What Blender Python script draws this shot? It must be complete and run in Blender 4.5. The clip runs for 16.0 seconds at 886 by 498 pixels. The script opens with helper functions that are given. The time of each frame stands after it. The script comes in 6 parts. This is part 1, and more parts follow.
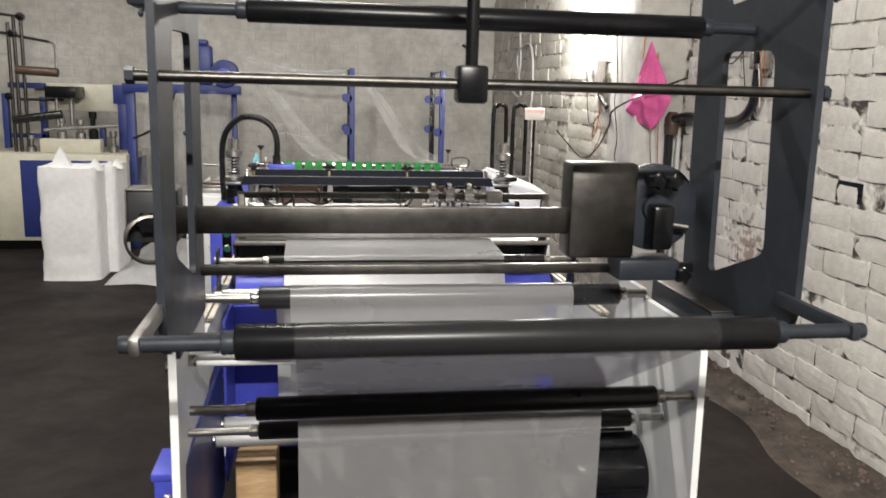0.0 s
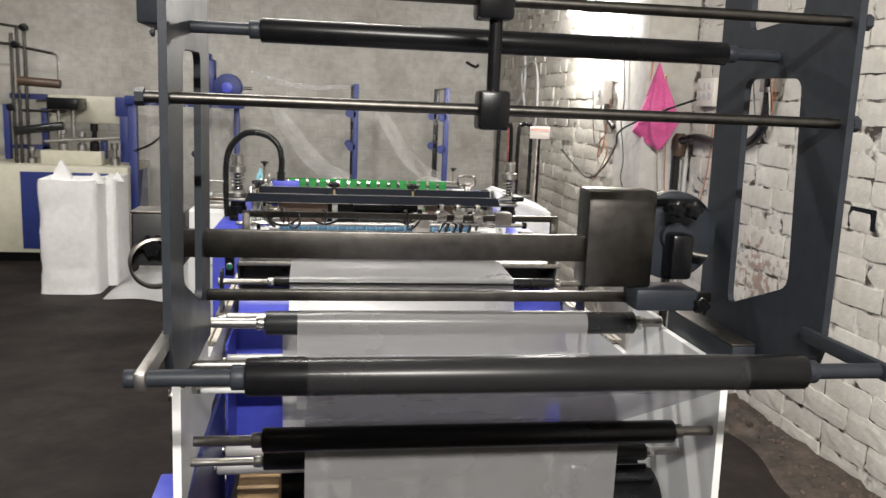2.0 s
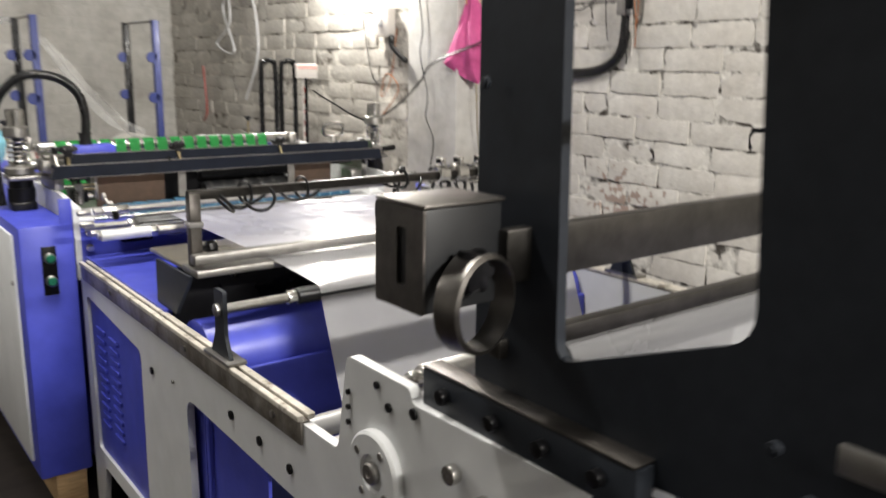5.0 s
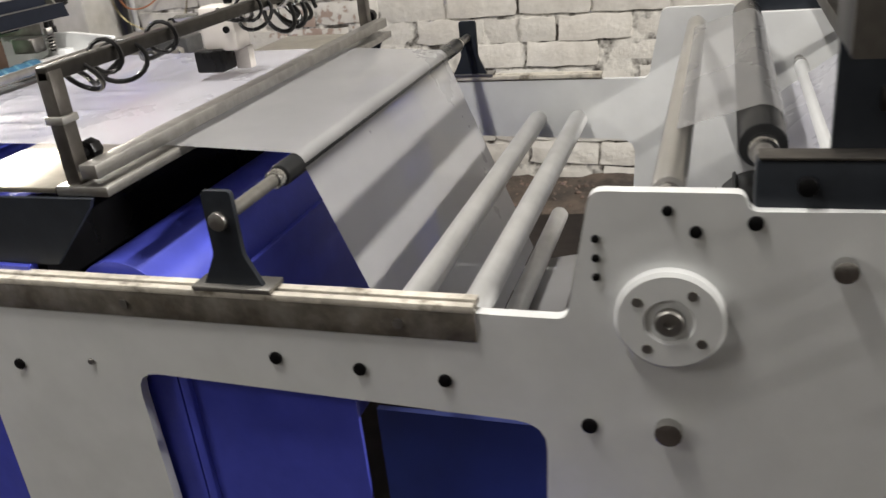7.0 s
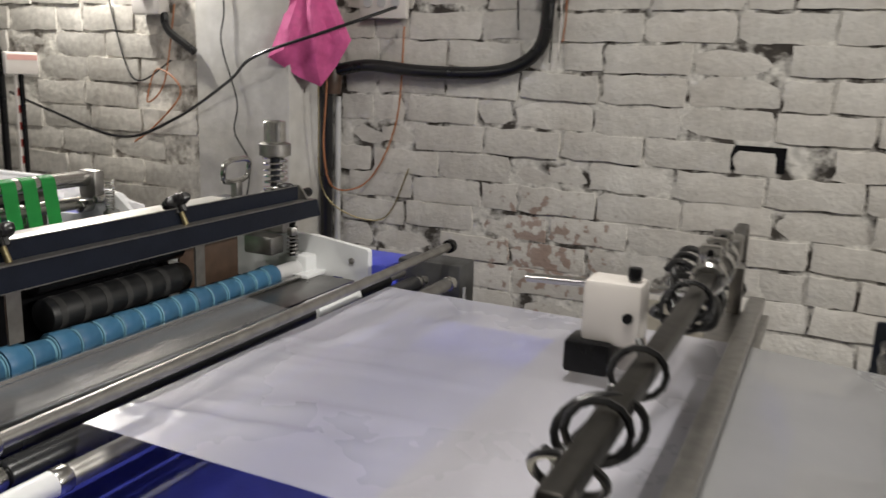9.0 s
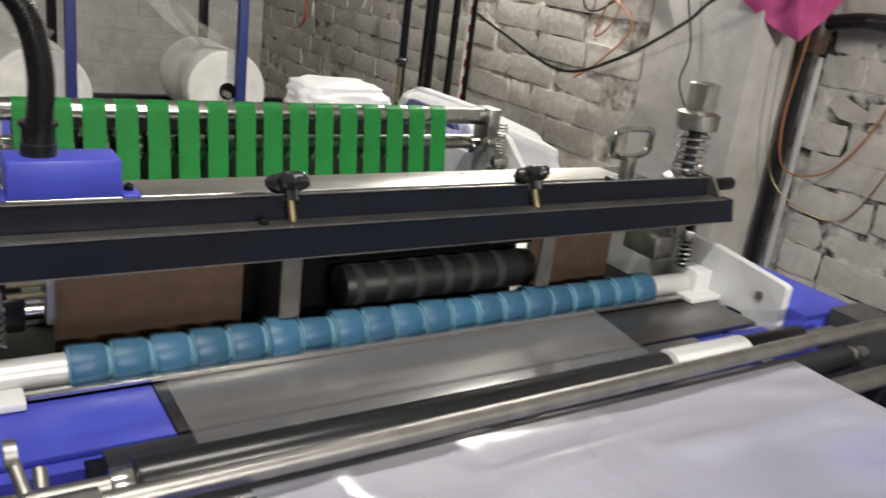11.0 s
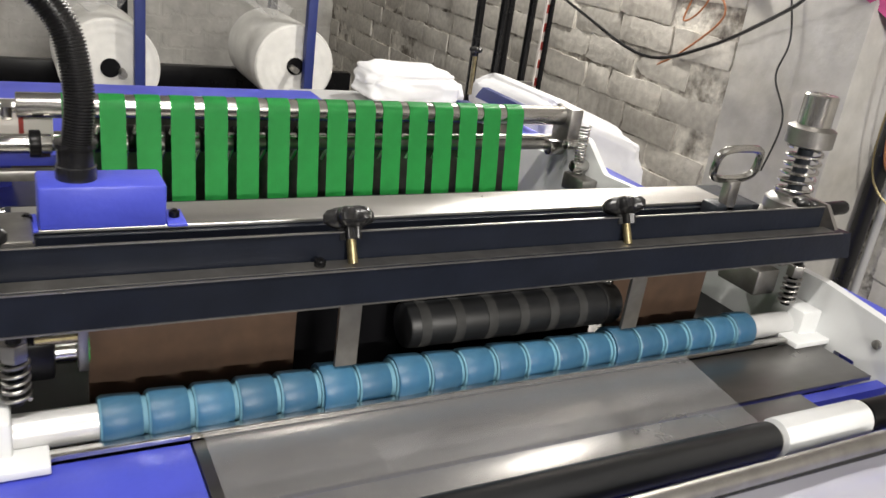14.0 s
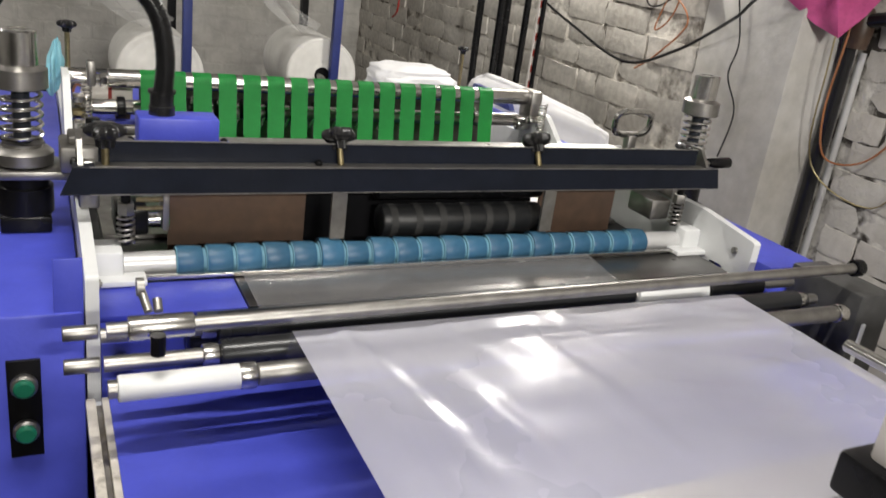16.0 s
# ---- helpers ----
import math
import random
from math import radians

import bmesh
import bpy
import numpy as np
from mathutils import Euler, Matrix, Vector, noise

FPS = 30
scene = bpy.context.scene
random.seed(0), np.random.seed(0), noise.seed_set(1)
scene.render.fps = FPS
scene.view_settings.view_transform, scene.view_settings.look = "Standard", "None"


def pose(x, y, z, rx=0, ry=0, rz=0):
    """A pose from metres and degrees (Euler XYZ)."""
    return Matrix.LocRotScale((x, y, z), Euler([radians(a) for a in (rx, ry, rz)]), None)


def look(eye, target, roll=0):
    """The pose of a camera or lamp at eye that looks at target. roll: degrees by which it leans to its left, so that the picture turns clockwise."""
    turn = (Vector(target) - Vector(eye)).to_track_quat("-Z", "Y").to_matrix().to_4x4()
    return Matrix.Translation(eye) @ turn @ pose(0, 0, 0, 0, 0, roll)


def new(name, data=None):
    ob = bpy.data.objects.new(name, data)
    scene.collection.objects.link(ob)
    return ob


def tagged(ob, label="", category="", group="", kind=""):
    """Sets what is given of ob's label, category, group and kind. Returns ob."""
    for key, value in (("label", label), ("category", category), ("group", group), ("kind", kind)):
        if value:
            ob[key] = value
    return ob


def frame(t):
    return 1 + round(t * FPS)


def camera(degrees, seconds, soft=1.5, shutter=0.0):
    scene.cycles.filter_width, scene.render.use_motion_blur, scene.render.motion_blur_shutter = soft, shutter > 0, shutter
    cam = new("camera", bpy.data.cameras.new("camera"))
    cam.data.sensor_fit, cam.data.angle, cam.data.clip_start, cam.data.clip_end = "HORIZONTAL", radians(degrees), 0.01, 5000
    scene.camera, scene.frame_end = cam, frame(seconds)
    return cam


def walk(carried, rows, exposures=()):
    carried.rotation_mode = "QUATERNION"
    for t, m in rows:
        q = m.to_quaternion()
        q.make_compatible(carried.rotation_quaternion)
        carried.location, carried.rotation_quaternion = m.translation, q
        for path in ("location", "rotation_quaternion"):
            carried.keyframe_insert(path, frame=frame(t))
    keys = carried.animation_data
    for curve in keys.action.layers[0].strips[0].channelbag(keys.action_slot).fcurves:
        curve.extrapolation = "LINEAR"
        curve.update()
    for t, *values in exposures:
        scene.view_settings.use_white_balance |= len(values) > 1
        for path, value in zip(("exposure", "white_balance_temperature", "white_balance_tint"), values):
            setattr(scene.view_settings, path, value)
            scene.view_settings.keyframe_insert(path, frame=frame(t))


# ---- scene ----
cam = camera(56.38, 16.0, shutter=0.5)
PATH = [
    (0, (-0.2114, -0.1789, 1.2095), (0.0863, 1.7632, 0.8359), 1.46),
    (0.25, (-0.2309, -0.1720, 1.2176), (0.0477, 1.7788, 0.8760), 1.39),
    (0.5, (-0.2351, -0.1636, 1.2160), (0.0161, 1.7956, 0.9018), 1.25),
    (0.75, (-0.2233, -0.1562, 1.2191), (-0.0051, 1.8075, 0.9089), 1.35),
    (1, (-0.1976, -0.1533, 1.2261), (-0.0048, 1.8110, 0.9035), 1.60),
    (1.25, (-0.1794, -0.1532, 1.2238), (0.0089, 1.8095, 0.8891), 1.80),
    (1.5, (-0.1721, -0.1532, 1.2179), (0.0258, 1.8076, 0.8776), 2.23),
    (1.75, (-0.1905, -0.1445, 1.2214), (0.0518, 1.8112, 0.8799), 2.39),
    (2, (-0.2341, -0.1276, 1.2243), (0.0685, 1.8200, 0.8848), 2.26),
    (2.6, (-0.4304, -0.0433, 1.2094), (0.0434, 1.8740, 0.8938), 1.90),
    (3, (-0.5676, 0.0189, 1.2039), (0.0337, 1.9011, 0.8947), 1.33),
    (3.5, (-0.6958, 0.1936, 1.2107), (0.0567, 2.0226, 0.9135), 1.57),
    (4.2, (-0.9292, 0.4808, 1.2088), (0.0394, 2.2012, 0.8895), 1.51),
    (4.7, (-0.9775, 0.7165, 1.1781), (0.1287, 2.3405, 0.8056), 1.61),
    (5.2, (-1.0046, 0.9391, 1.1132), (0.2595, 2.4100, 0.6247), 0.22),
    (7.3, (-1.2061, 1.6928, 1.0568), (0.5613, 2.2119, 0.2777), -4.95),
    (7.5, (-1.2000, 1.7629, 1.0601), (0.6003, 2.2630, 0.3468), -4.14),
    (7.8, (-1.1471, 1.8468, 1.0790), (0.6749, 2.3934, 0.4612), -4.11),
    (8, (-1.1237, 1.8946, 1.1103), (0.6997, 2.4967, 0.5511), -2.88),
    (8.25, (-1.0587, 1.9640, 1.1150), (0.7596, 2.6401, 0.6284), -1.49),
    (8.5, (-0.9762, 2.0537, 1.1083), (0.8356, 2.7863, 0.6832), -0.37),
    (8.75, (-0.9029, 2.1385, 1.1150), (0.8902, 2.9209, 0.6993), 0.75),
    (9, (-0.8340, 2.1976, 1.1209), (0.9359, 3.0265, 0.6960), 1.95),
    (9.25, (-0.7463, 2.2283, 1.1236), (0.9753, 3.1400, 0.6707), 3.03),
    (9.5, (-0.6236, 2.2523, 1.1231), (1.0050, 3.3027, 0.6289), 4.25),
    (9.75, (-0.5352, 2.2706, 1.1180), (0.9820, 3.4613, 0.5884), 5.24),
    (10, (-0.4885, 2.2750, 1.1155), (0.9184, 3.5847, 0.5629), 5.81),
    (10.2, (-0.4628, 2.2805, 1.1169), (0.8501, 3.6758, 0.5432), 6.04),
    (12.3, (-0.5201, 2.5608, 1.1513), (0.3741, 4.2108, 0.4599), 8.47),
    (12.5, (-0.4934, 2.5714, 1.1528), (0.3638, 4.2313, 0.4387), 8.24),
    (12.75, (-0.4596, 2.5673, 1.1512), (0.3789, 4.2210, 0.4016), 8.05),
    (13, (-0.4395, 2.5564, 1.1486), (0.3977, 4.2017, 0.3791), 8.02),
    (13.25, (-0.4196, 2.5416, 1.1475), (0.4320, 4.1739, 0.3662), 7.86),
    (13.5, (-0.4131, 2.5294, 1.1476), (0.4713, 4.1442, 0.3665), 7.93),
    (13.75, (-0.4174, 2.5151, 1.1533), (0.5035, 4.1197, 0.3936), 8.24),
    (14, (-0.4347, 2.4846, 1.1598), (0.4960, 4.0931, 0.4205), 8.27),
    (14.25, (-0.4705, 2.4327, 1.1613), (0.4664, 4.0470, 0.4427), 8.30),
    (14.5, (-0.5174, 2.3679, 1.1623), (0.4243, 3.9887, 0.4651), 8.31),
    (14.75, (-0.5501, 2.3069, 1.1691), (0.3838, 3.9397, 0.4895), 8.16),
    (15, (-0.5546, 2.2498, 1.1753), (0.3583, 3.9018, 0.5137), 8.03),
    (15.25, (-0.5447, 2.1981, 1.1753), (0.3299, 3.8750, 0.5247), 7.61),
    (15.5, (-0.5320, 2.1476, 1.1731), (0.3169, 3.8392, 0.5266), 7.27),
    (15.75, (-0.5262, 2.1115, 1.1702), (0.3286, 3.7930, 0.5055), 7.41),
    (16, (-0.5249, 2.0890, 1.1651), (0.3407, 3.7527, 0.4702), 7.74),
]
walk(cam, [(t, look(eye, target, roll)) for t, eye, target, roll in PATH], exposures=[(0, 0.85), (2, 0.88), (3.5, 0.88), (4.3, 0.9), (5.2, 0.95), (7.3, 1.0), (8.5, 0.22), (9.5, 0.3), (10.2, 0.38), (12.3, 0.78), (13.5, 0.95), (14.5, 0.75), (16, 0.56)])

# ---- light ----
world = bpy.data.worlds.new("world")
world.use_nodes = True
world.node_tree.nodes["Background"].inputs[0].default_value = (0.5, 0.52, 0.55, 1)
world.node_tree.nodes["Background"].inputs[1].default_value = 0.05
scene.world = world


def lamp(name, kind, m, power, color, size=0.1, size_y=None):
    d = bpy.data.lights.new(name, kind)
    d.energy, d.color = power, color
    if kind == "AREA":
        d.shape, d.size, d.size_y = "RECTANGLE", size, size_y or size
    else:
        d.shadow_soft_size = size
    ob = new(name, d)
    ob.matrix_world = m
    return ob


LIGHT = (1.0, 0.955, 0.885)
BULB = Vector((1.15, 4.52, 1.75))
lamp("bulb_light", "POINT", Matrix.Translation(BULB), 35, LIGHT, 0.035)
# tube lamps out of view, added to fill the room with light
UNSEEN_TUBES = [(-0.2, -1.8, 2.65, 48), (-2.5, 4.7, 2.7, 0), (-0.6, 2.4, 2.8, 0)]
POWER = (126, 27, 30)
for (tx, ty, tz, tilt), watt in zip(UNSEEN_TUBES, POWER):
    lamp("unseen_tube_light", "AREA", pose(tx, ty, tz) @ Matrix.Rotation(radians(tilt), 4, "X") @ Matrix.Translation((0, 0, -0.06)), watt, LIGHT, 1.2, 0.06)

# ---- materials ----


def mat(name, color, rough=0.5, metal=0.0, vary=0.12, scale=6.0, bump=0.0, bscale=80.0, second=None, patch=3.0,
        amount=0.5, alpha=1.0, trans=0.0, coat=0.0, stretch=(1, 1, 1), rnd=0.0, world_space=False, stain=None, spec=0.5, courses=0.0, bias=0.0):
    m = bpy.data.materials.new(name)
    m.use_nodes = True
    nt = m.node_tree
    n, l = nt.nodes, nt.links
    b = n["Principled BSDF"]
    co = n.new("ShaderNodeTexCoord")
    mp = n.new("ShaderNodeMapping")
    mp.inputs["Scale"].default_value = stretch
    if world_space:
        place = n.new("ShaderNodeNewGeometry").outputs["Position"]
    else:
        place = co.outputs["Object"]
    l.new(place, mp.inputs["Vector"])
    fine = n.new("ShaderNodeTexNoise")
    fine.inputs["Scale"].default_value, fine.inputs["Detail"].default_value = scale, 8
    l.new(mp.outputs[0], fine.inputs["Vector"])
    big = n.new("ShaderNodeTexNoise")
    big.inputs["Scale"].default_value, big.inputs["Detail"].default_value = patch, 5
    big.inputs["Roughness"].default_value = 0.6
    l.new(place, big.inputs["Vector"])
    c2 = second or tuple(c * (1 - 2.2 * vary) for c in color)
    ramp = n.new("ShaderNodeValToRGB")
    ramp.color_ramp.elements[0].position, ramp.color_ramp.elements[1].position = 0.5 - bias - amount / 2, 0.5 - bias + amount / 2
    ramp.color_ramp.elements[0].color, ramp.color_ramp.elements[1].color = (*c2, 1), (*color, 1)
    l.new(big.outputs["Fac"], ramp.inputs[0])
    mul = n.new("ShaderNodeMixRGB")
    mul.blend_type = "MULTIPLY"
    mul.inputs[0].default_value = 1.0
    mr = n.new("ShaderNodeMapRange")
    mr.inputs["From Min"].default_value, mr.inputs["From Max"].default_value = 0.3, 0.7
    mr.inputs["To Min"].default_value, mr.inputs["To Max"].default_value = 1 - vary, 1 + vary
    l.new(fine.outputs["Fac"], mr.inputs["Value"])
    l.new(ramp.outputs[0], mul.inputs[1])
    l.new(mr.outputs[0], mul.inputs[2])
    out = mul.outputs[0]
    if rnd:
        oi = n.new("ShaderNodeObjectInfo")
        rr = n.new("ShaderNodeMapRange")
        rr.inputs["To Min"].default_value, rr.inputs["To Max"].default_value = 1 - rnd, 1 + rnd * 0.4
        l.new(oi.outputs["Random"], rr.inputs["Value"])
        m2 = n.new("ShaderNodeMixRGB")
        m2.blend_type = "MULTIPLY"
        m2.inputs[0].default_value = 1.0
        l.new(out, m2.inputs[1])
        l.new(rr.outputs[0], m2.inputs[2])
        out = m2.outputs[0]
    if stain:
        centre, reach, tint = stain
        geo = n.new("ShaderNodeNewGeometry")
        sub = n.new("ShaderNodeVectorMath")
        sub.operation = "DISTANCE"
        sub.inputs[1].default_value = centre
        l.new(geo.outputs["Position"], sub.inputs[0])
        add = n.new("ShaderNodeMath")
        add.operation = "MULTIPLY_ADD"
        add.inputs[1].default_value, add.inputs[2].default_value = 0.9, -0.45
        l.new(fine.outputs["Fac"], add.inputs[0])
        su = n.new("ShaderNodeMath")
        l.new(sub.outputs["Value"], su.inputs[0])
        l.new(add.outputs[0], su.inputs[1])
        st = n.new("ShaderNodeMapRange")
        st.inputs["From Min"].default_value, st.inputs["From Max"].default_value = reach, reach * 0.55
        st.inputs["To Max"].default_value = 0.6
        l.new(su.outputs[0], st.inputs["Value"])
        m3 = n.new("ShaderNodeMixRGB")
        m3.inputs[2].default_value = (*tint, 1)
        l.new(st.outputs[0], m3.inputs[0])
        l.new(out, m3.inputs[1])
        out = m3.outputs[0]
    l.new(out, b.inputs["Base Color"])
    r2 = n.new("ShaderNodeMapRange")
    r2.inputs["From Min"].default_value, r2.inputs["From Max"].default_value = 0.3, 0.7
    r2.inputs["To Min"].default_value, r2.inputs["To Max"].default_value = min(1, rough * 1.25), rough * 0.8
    l.new(big.outputs["Fac"], r2.inputs["Value"])
    l.new(r2.outputs[0], b.inputs["Roughness"])
    b.inputs["Metallic"].default_value = metal
    b.inputs["Alpha"].default_value = alpha
    b.inputs["Specular IOR Level"].default_value = spec
    b.inputs["Transmission Weight"].default_value = trans
    b.inputs["Coat Weight"].default_value = coat
    if bump:
        bt = n.new("ShaderNodeTexNoise")
        bt.inputs["Scale"].default_value, bt.inputs["Detail"].default_value = bscale, 6
        l.new(mp.outputs[0], bt.inputs["Vector"])
        bp = n.new("ShaderNodeBump")
        bp.inputs["Strength"].default_value, bp.inputs["Distance"].default_value = bump, 0.004
        l.new(bt.outputs["Fac"], bp.inputs["Height"])
        l.new(bp.outputs[0], b.inputs["Normal"])
        if courses:
            geo2 = n.new("ShaderNodeNewGeometry")
            sep, com = n.new("ShaderNodeSeparateXYZ"), n.new("ShaderNodeCombineXYZ")
            l.new(geo2.outputs["Position"], sep.inputs[0])
            wob = n.new("ShaderNodeMath")
            wob.operation = "MULTIPLY_ADD"
            wob.inputs[1].default_value = 0.09
            l.new(fine.outputs["Fac"], wob.inputs[0])
            l.new(sep.outputs["Z"], wob.inputs[2])
            l.new(sep.outputs["X"], com.inputs[0])
            l.new(wob.outputs[0], com.inputs[1])
            bk = n.new("ShaderNodeTexBrick")
            for key, val in (("Scale", 1.0), ("Mortar Size", 0.012), ("Mortar Smooth", 0.6), ("Brick Width", 0.248), ("Row Height", 0.0865)):
                bk.inputs[key].default_value = val
            l.new(com.outputs[0], bk.inputs["Vector"])
            b2 = n.new("ShaderNodeBump")
            b2.invert = True
            b2.inputs["Strength"].default_value, b2.inputs["Distance"].default_value = courses, 0.012
            l.new(bk.outputs["Fac"], b2.inputs["Height"])
            l.new(bp.outputs[0], b2.inputs["Normal"])
            l.new(b2.outputs[0], b.inputs["Normal"])
    return m


def glow(name, color, power):
    m = bpy.data.materials.new(name)
    m.use_nodes = True
    b = m.node_tree.nodes["Principled BSDF"]
    b.inputs["Emission Color"].default_value = (*color, 1)
    b.inputs["Emission Strength"].default_value = power
    b.inputs["Base Color"].default_value = (0.9, 0.9, 0.9, 1)
    return m


M_FLOOR = mat("worn_dark_floor", (0.022, 0.0165, 0.0142), 0.6, spec=0.18, vary=0.25, scale=14, bump=0.25, bscale=25, second=(0.010, 0.008, 0.0075), patch=2.0, amount=0.35)
M_BRICK = mat("whitewashed_brick", (0.66, 0.64, 0.60), 0.85, vary=0.08, scale=30, bump=0.7, bscale=80, second=(0.5, 0.47, 0.43), patch=3.5, amount=0.4, rnd=0.10, world_space=True, stain=((1.56, 2.99, 0.59), 0.10, (0.20, 0.085, 0.045)))
M_MORTAR = mat("dirty_whitewashed_mortar", (0.58, 0.56, 0.52), 0.95, vary=0.25, scale=40, bump=1.0, bscale=60, second=(0.05, 0.043, 0.037), patch=12, amount=0.12, bias=0.032)
M_MORTAR2 = mat("rough_lumpy_mortar", (0.60, 0.57, 0.51), 0.95, vary=0.25, scale=30, bump=1.0, bscale=50, second=(0.10, 0.085, 0.07), patch=11, amount=0.2, bias=0.03)
M_DARK = mat("oiled_dark_steel", (0.085, 0.08, 0.075), 0.36, 1.0, vary=0.2, scale=40, second=(0.06, 0.057, 0.052), patch=6, bump=0.05, bscale=120)
M_BRICK2 = mat("rough_grey_whitewashed_brick", (0.52, 0.495, 0.45), 0.9, vary=0.16, scale=45, bump=0.6, bscale=45, second=(0.37, 0.345, 0.305), patch=2.6, amount=0.4, bias=0.04, rnd=0.18, world_space=True)
M_PLASTER = mat("grey_lime_plaster", (0.55, 0.54, 0.515), 0.9, vary=0.12, scale=18, bump=0.6, bscale=30, second=(0.36, 0.345, 0.315), patch=1.6, amount=0.4, courses=0.28)
M_PILLAR = mat("pillar_plaster", (0.54, 0.53, 0.51), 0.85, vary=0.1, scale=20, bump=0.4, bscale=35, second=(0.42, 0.40, 0.36), patch=3, amount=0.35)
M_BLACK = mat("black_painted_steel", (0.022, 0.026, 0.033), 0.42, spec=0.22, vary=0.15, scale=40, bump=0.06, bscale=200, second=(0.017, 0.020, 0.026), patch=4)
M_RUBBER = mat("black_rubber", (0.006, 0.006, 0.007), 0.28, vary=0.2, scale=40, spec=0.22)
M_GREYROLL = mat("dark_anodised_roller", (0.022, 0.023, 0.025), 0.3, 0.3, vary=0.1, scale=20)
M_CHAN = mat("slate_blue_grey_paint", (0.010, 0.0125, 0.021), 0.36, spec=0.16, vary=0.15, scale=30, bump=0.08, bscale=150, second=(0.008, 0.010, 0.016), patch=5)
M_WHITE = mat("white_machine_paint", (0.72, 0.73, 0.74), 0.4, vary=0.04, scale=20, bump=0.05, bscale=200, second=(0.62, 0.63, 0.63), patch=3)
M_CREAM = mat("cream_machine_paint", (0.55, 0.53, 0.44), 0.5, vary=0.06, scale=20, second=(0.42, 0.40, 0.32), patch=3)
M_BLUE = mat("royal_blue_paint", (0.082, 0.098, 0.55), 0.38, vary=0.07, scale=25, bump=0.08, bscale=160, second=(0.04, 0.055, 0.42), patch=4)
M_NAVY = mat("navy_blue_panel", (0.018, 0.032, 0.17), 0.45, vary=0.1, scale=20, second=(0.012, 0.022, 0.12), patch=3)
M_STEEL = mat("bright_steel", (0.62, 0.61, 0.59), 0.22, 1.0, vary=0.1, scale=60, second=(0.45, 0.44, 0.42), patch=8, bump=0.03, bscale=300)
M_DULL = mat("dull_steel", (0.38, 0.37, 0.36), 0.42, 1.0, vary=0.15, scale=50, second=(0.25, 0.24, 0.22), patch=7, bump=0.06, bscale=150)
M_ALU = mat("brushed_aluminium", (0.68, 0.67, 0.65), 0.34, 1.0, vary=0.08, scale=40, stretch=(0.05, 1, 1), second=(0.55, 0.54, 0.52), patch=6)
M_GREEN = mat("green_flat_belt", (0.028, 0.40, 0.085), 0.5, vary=0.06, scale=60, second=(0.022, 0.33, 0.065), patch=6)
M_TEAL = mat("blue_silicone_rubber", (0.015, 0.078, 0.165), 0.48, vary=0.16, scale=30, second=(0.045, 0.13, 0.20), patch=18, amount=0.4, bump=0.15, bscale=120, rnd=0.25)
M_TEALE = mat("pale_blue_cut_edge", (0.12, 0.27, 0.36), 0.6, vary=0.1, scale=30)
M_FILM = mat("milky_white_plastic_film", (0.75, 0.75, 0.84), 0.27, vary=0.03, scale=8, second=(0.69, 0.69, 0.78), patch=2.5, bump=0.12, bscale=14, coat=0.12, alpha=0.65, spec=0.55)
# grey copies of the same film: shade and dark backing put into its colour
M_FILMT = mat("shade_grey_film", (0.48, 0.48, 0.49), 0.30, vary=0.05, scale=8, second=(0.42, 0.42, 0.43), patch=3, bump=0.1, bscale=10, coat=0.3, alpha=0.85, spec=0.8)
M_FILMG = mat("shade_grey_clear_film", (0.40, 0.40, 0.41), 0.26, vary=0.05, scale=8, second=(0.34, 0.34, 0.35), patch=3, bump=0.1, bscale=10, coat=0.3, alpha=0.55, spec=0.8)
M_FILMB = mat("shade_grey_film_on_bed", (0.5, 0.5, 0.51), 0.42, vary=0.05, scale=8, second=(0.42, 0.42, 0.44), patch=3, bump=0.1, bscale=10, coat=0.05, alpha=0.25)
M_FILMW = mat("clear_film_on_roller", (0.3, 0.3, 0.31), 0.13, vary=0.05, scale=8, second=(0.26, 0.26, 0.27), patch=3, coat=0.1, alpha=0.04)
M_SACK = mat("white_woven_sack", (0.78, 0.78, 0.78), 0.6, vary=0.05, scale=30, bump=0.3, bscale=20, second=(0.66, 0.66, 0.67), patch=5)
M_SHEER = mat("sheer_clear_film", (0.8, 0.8, 0.8), 0.4, vary=0.05, scale=10, alpha=0.2)
M_PALE = mat("pale_satin_roller", (0.6, 0.6, 0.6), 0.38, 0.35, vary=0.06, scale=30, second=(0.5, 0.5, 0.5), patch=8)
M_RINGR = mat("dark_grey_rubber", (0.017, 0.018, 0.02), 0.45, vary=0.2, scale=40)
M_ROLL = mat("wound_plastic_roll", (0.76, 0.75, 0.72), 0.5, vary=0.06, scale=20, bump=0.1, bscale=60, second=(0.62, 0.61, 0.58), patch=8)
M_POLISH = mat("polished_bed_steel", (0.25, 0.24, 0.23), 0.3, 1.0, vary=0.12, scale=40, stretch=(0.2, 1, 1), second=(0.20, 0.19, 0.18), patch=6)
M_BED = mat("worn_brown_steel_bed", (0.20, 0.19, 0.18), 0.4, 1.0, vary=0.2, scale=50, second=(0.11, 0.10, 0.09), patch=6, bump=0.06, bscale=150)
M_LIP = mat("chipped_cream_paint", (0.60, 0.56, 0.49), 0.45, vary=0.15, scale=60, second=(0.20, 0.17, 0.13), patch=22, amount=0.12, bias=0.12, bump=0.2, bscale=120)
M_RAIL = mat("worn_painted_rail", (0.30, 0.28, 0.25), 0.42, 0.5, vary=0.2, scale=60, second=(0.15, 0.13, 0.105), patch=16, amount=0.25, bump=0.15, bscale=120)
M_RING = mat("dull_grey_ring", (0.05, 0.05, 0.05), 0.6, vary=0.25, scale=60)
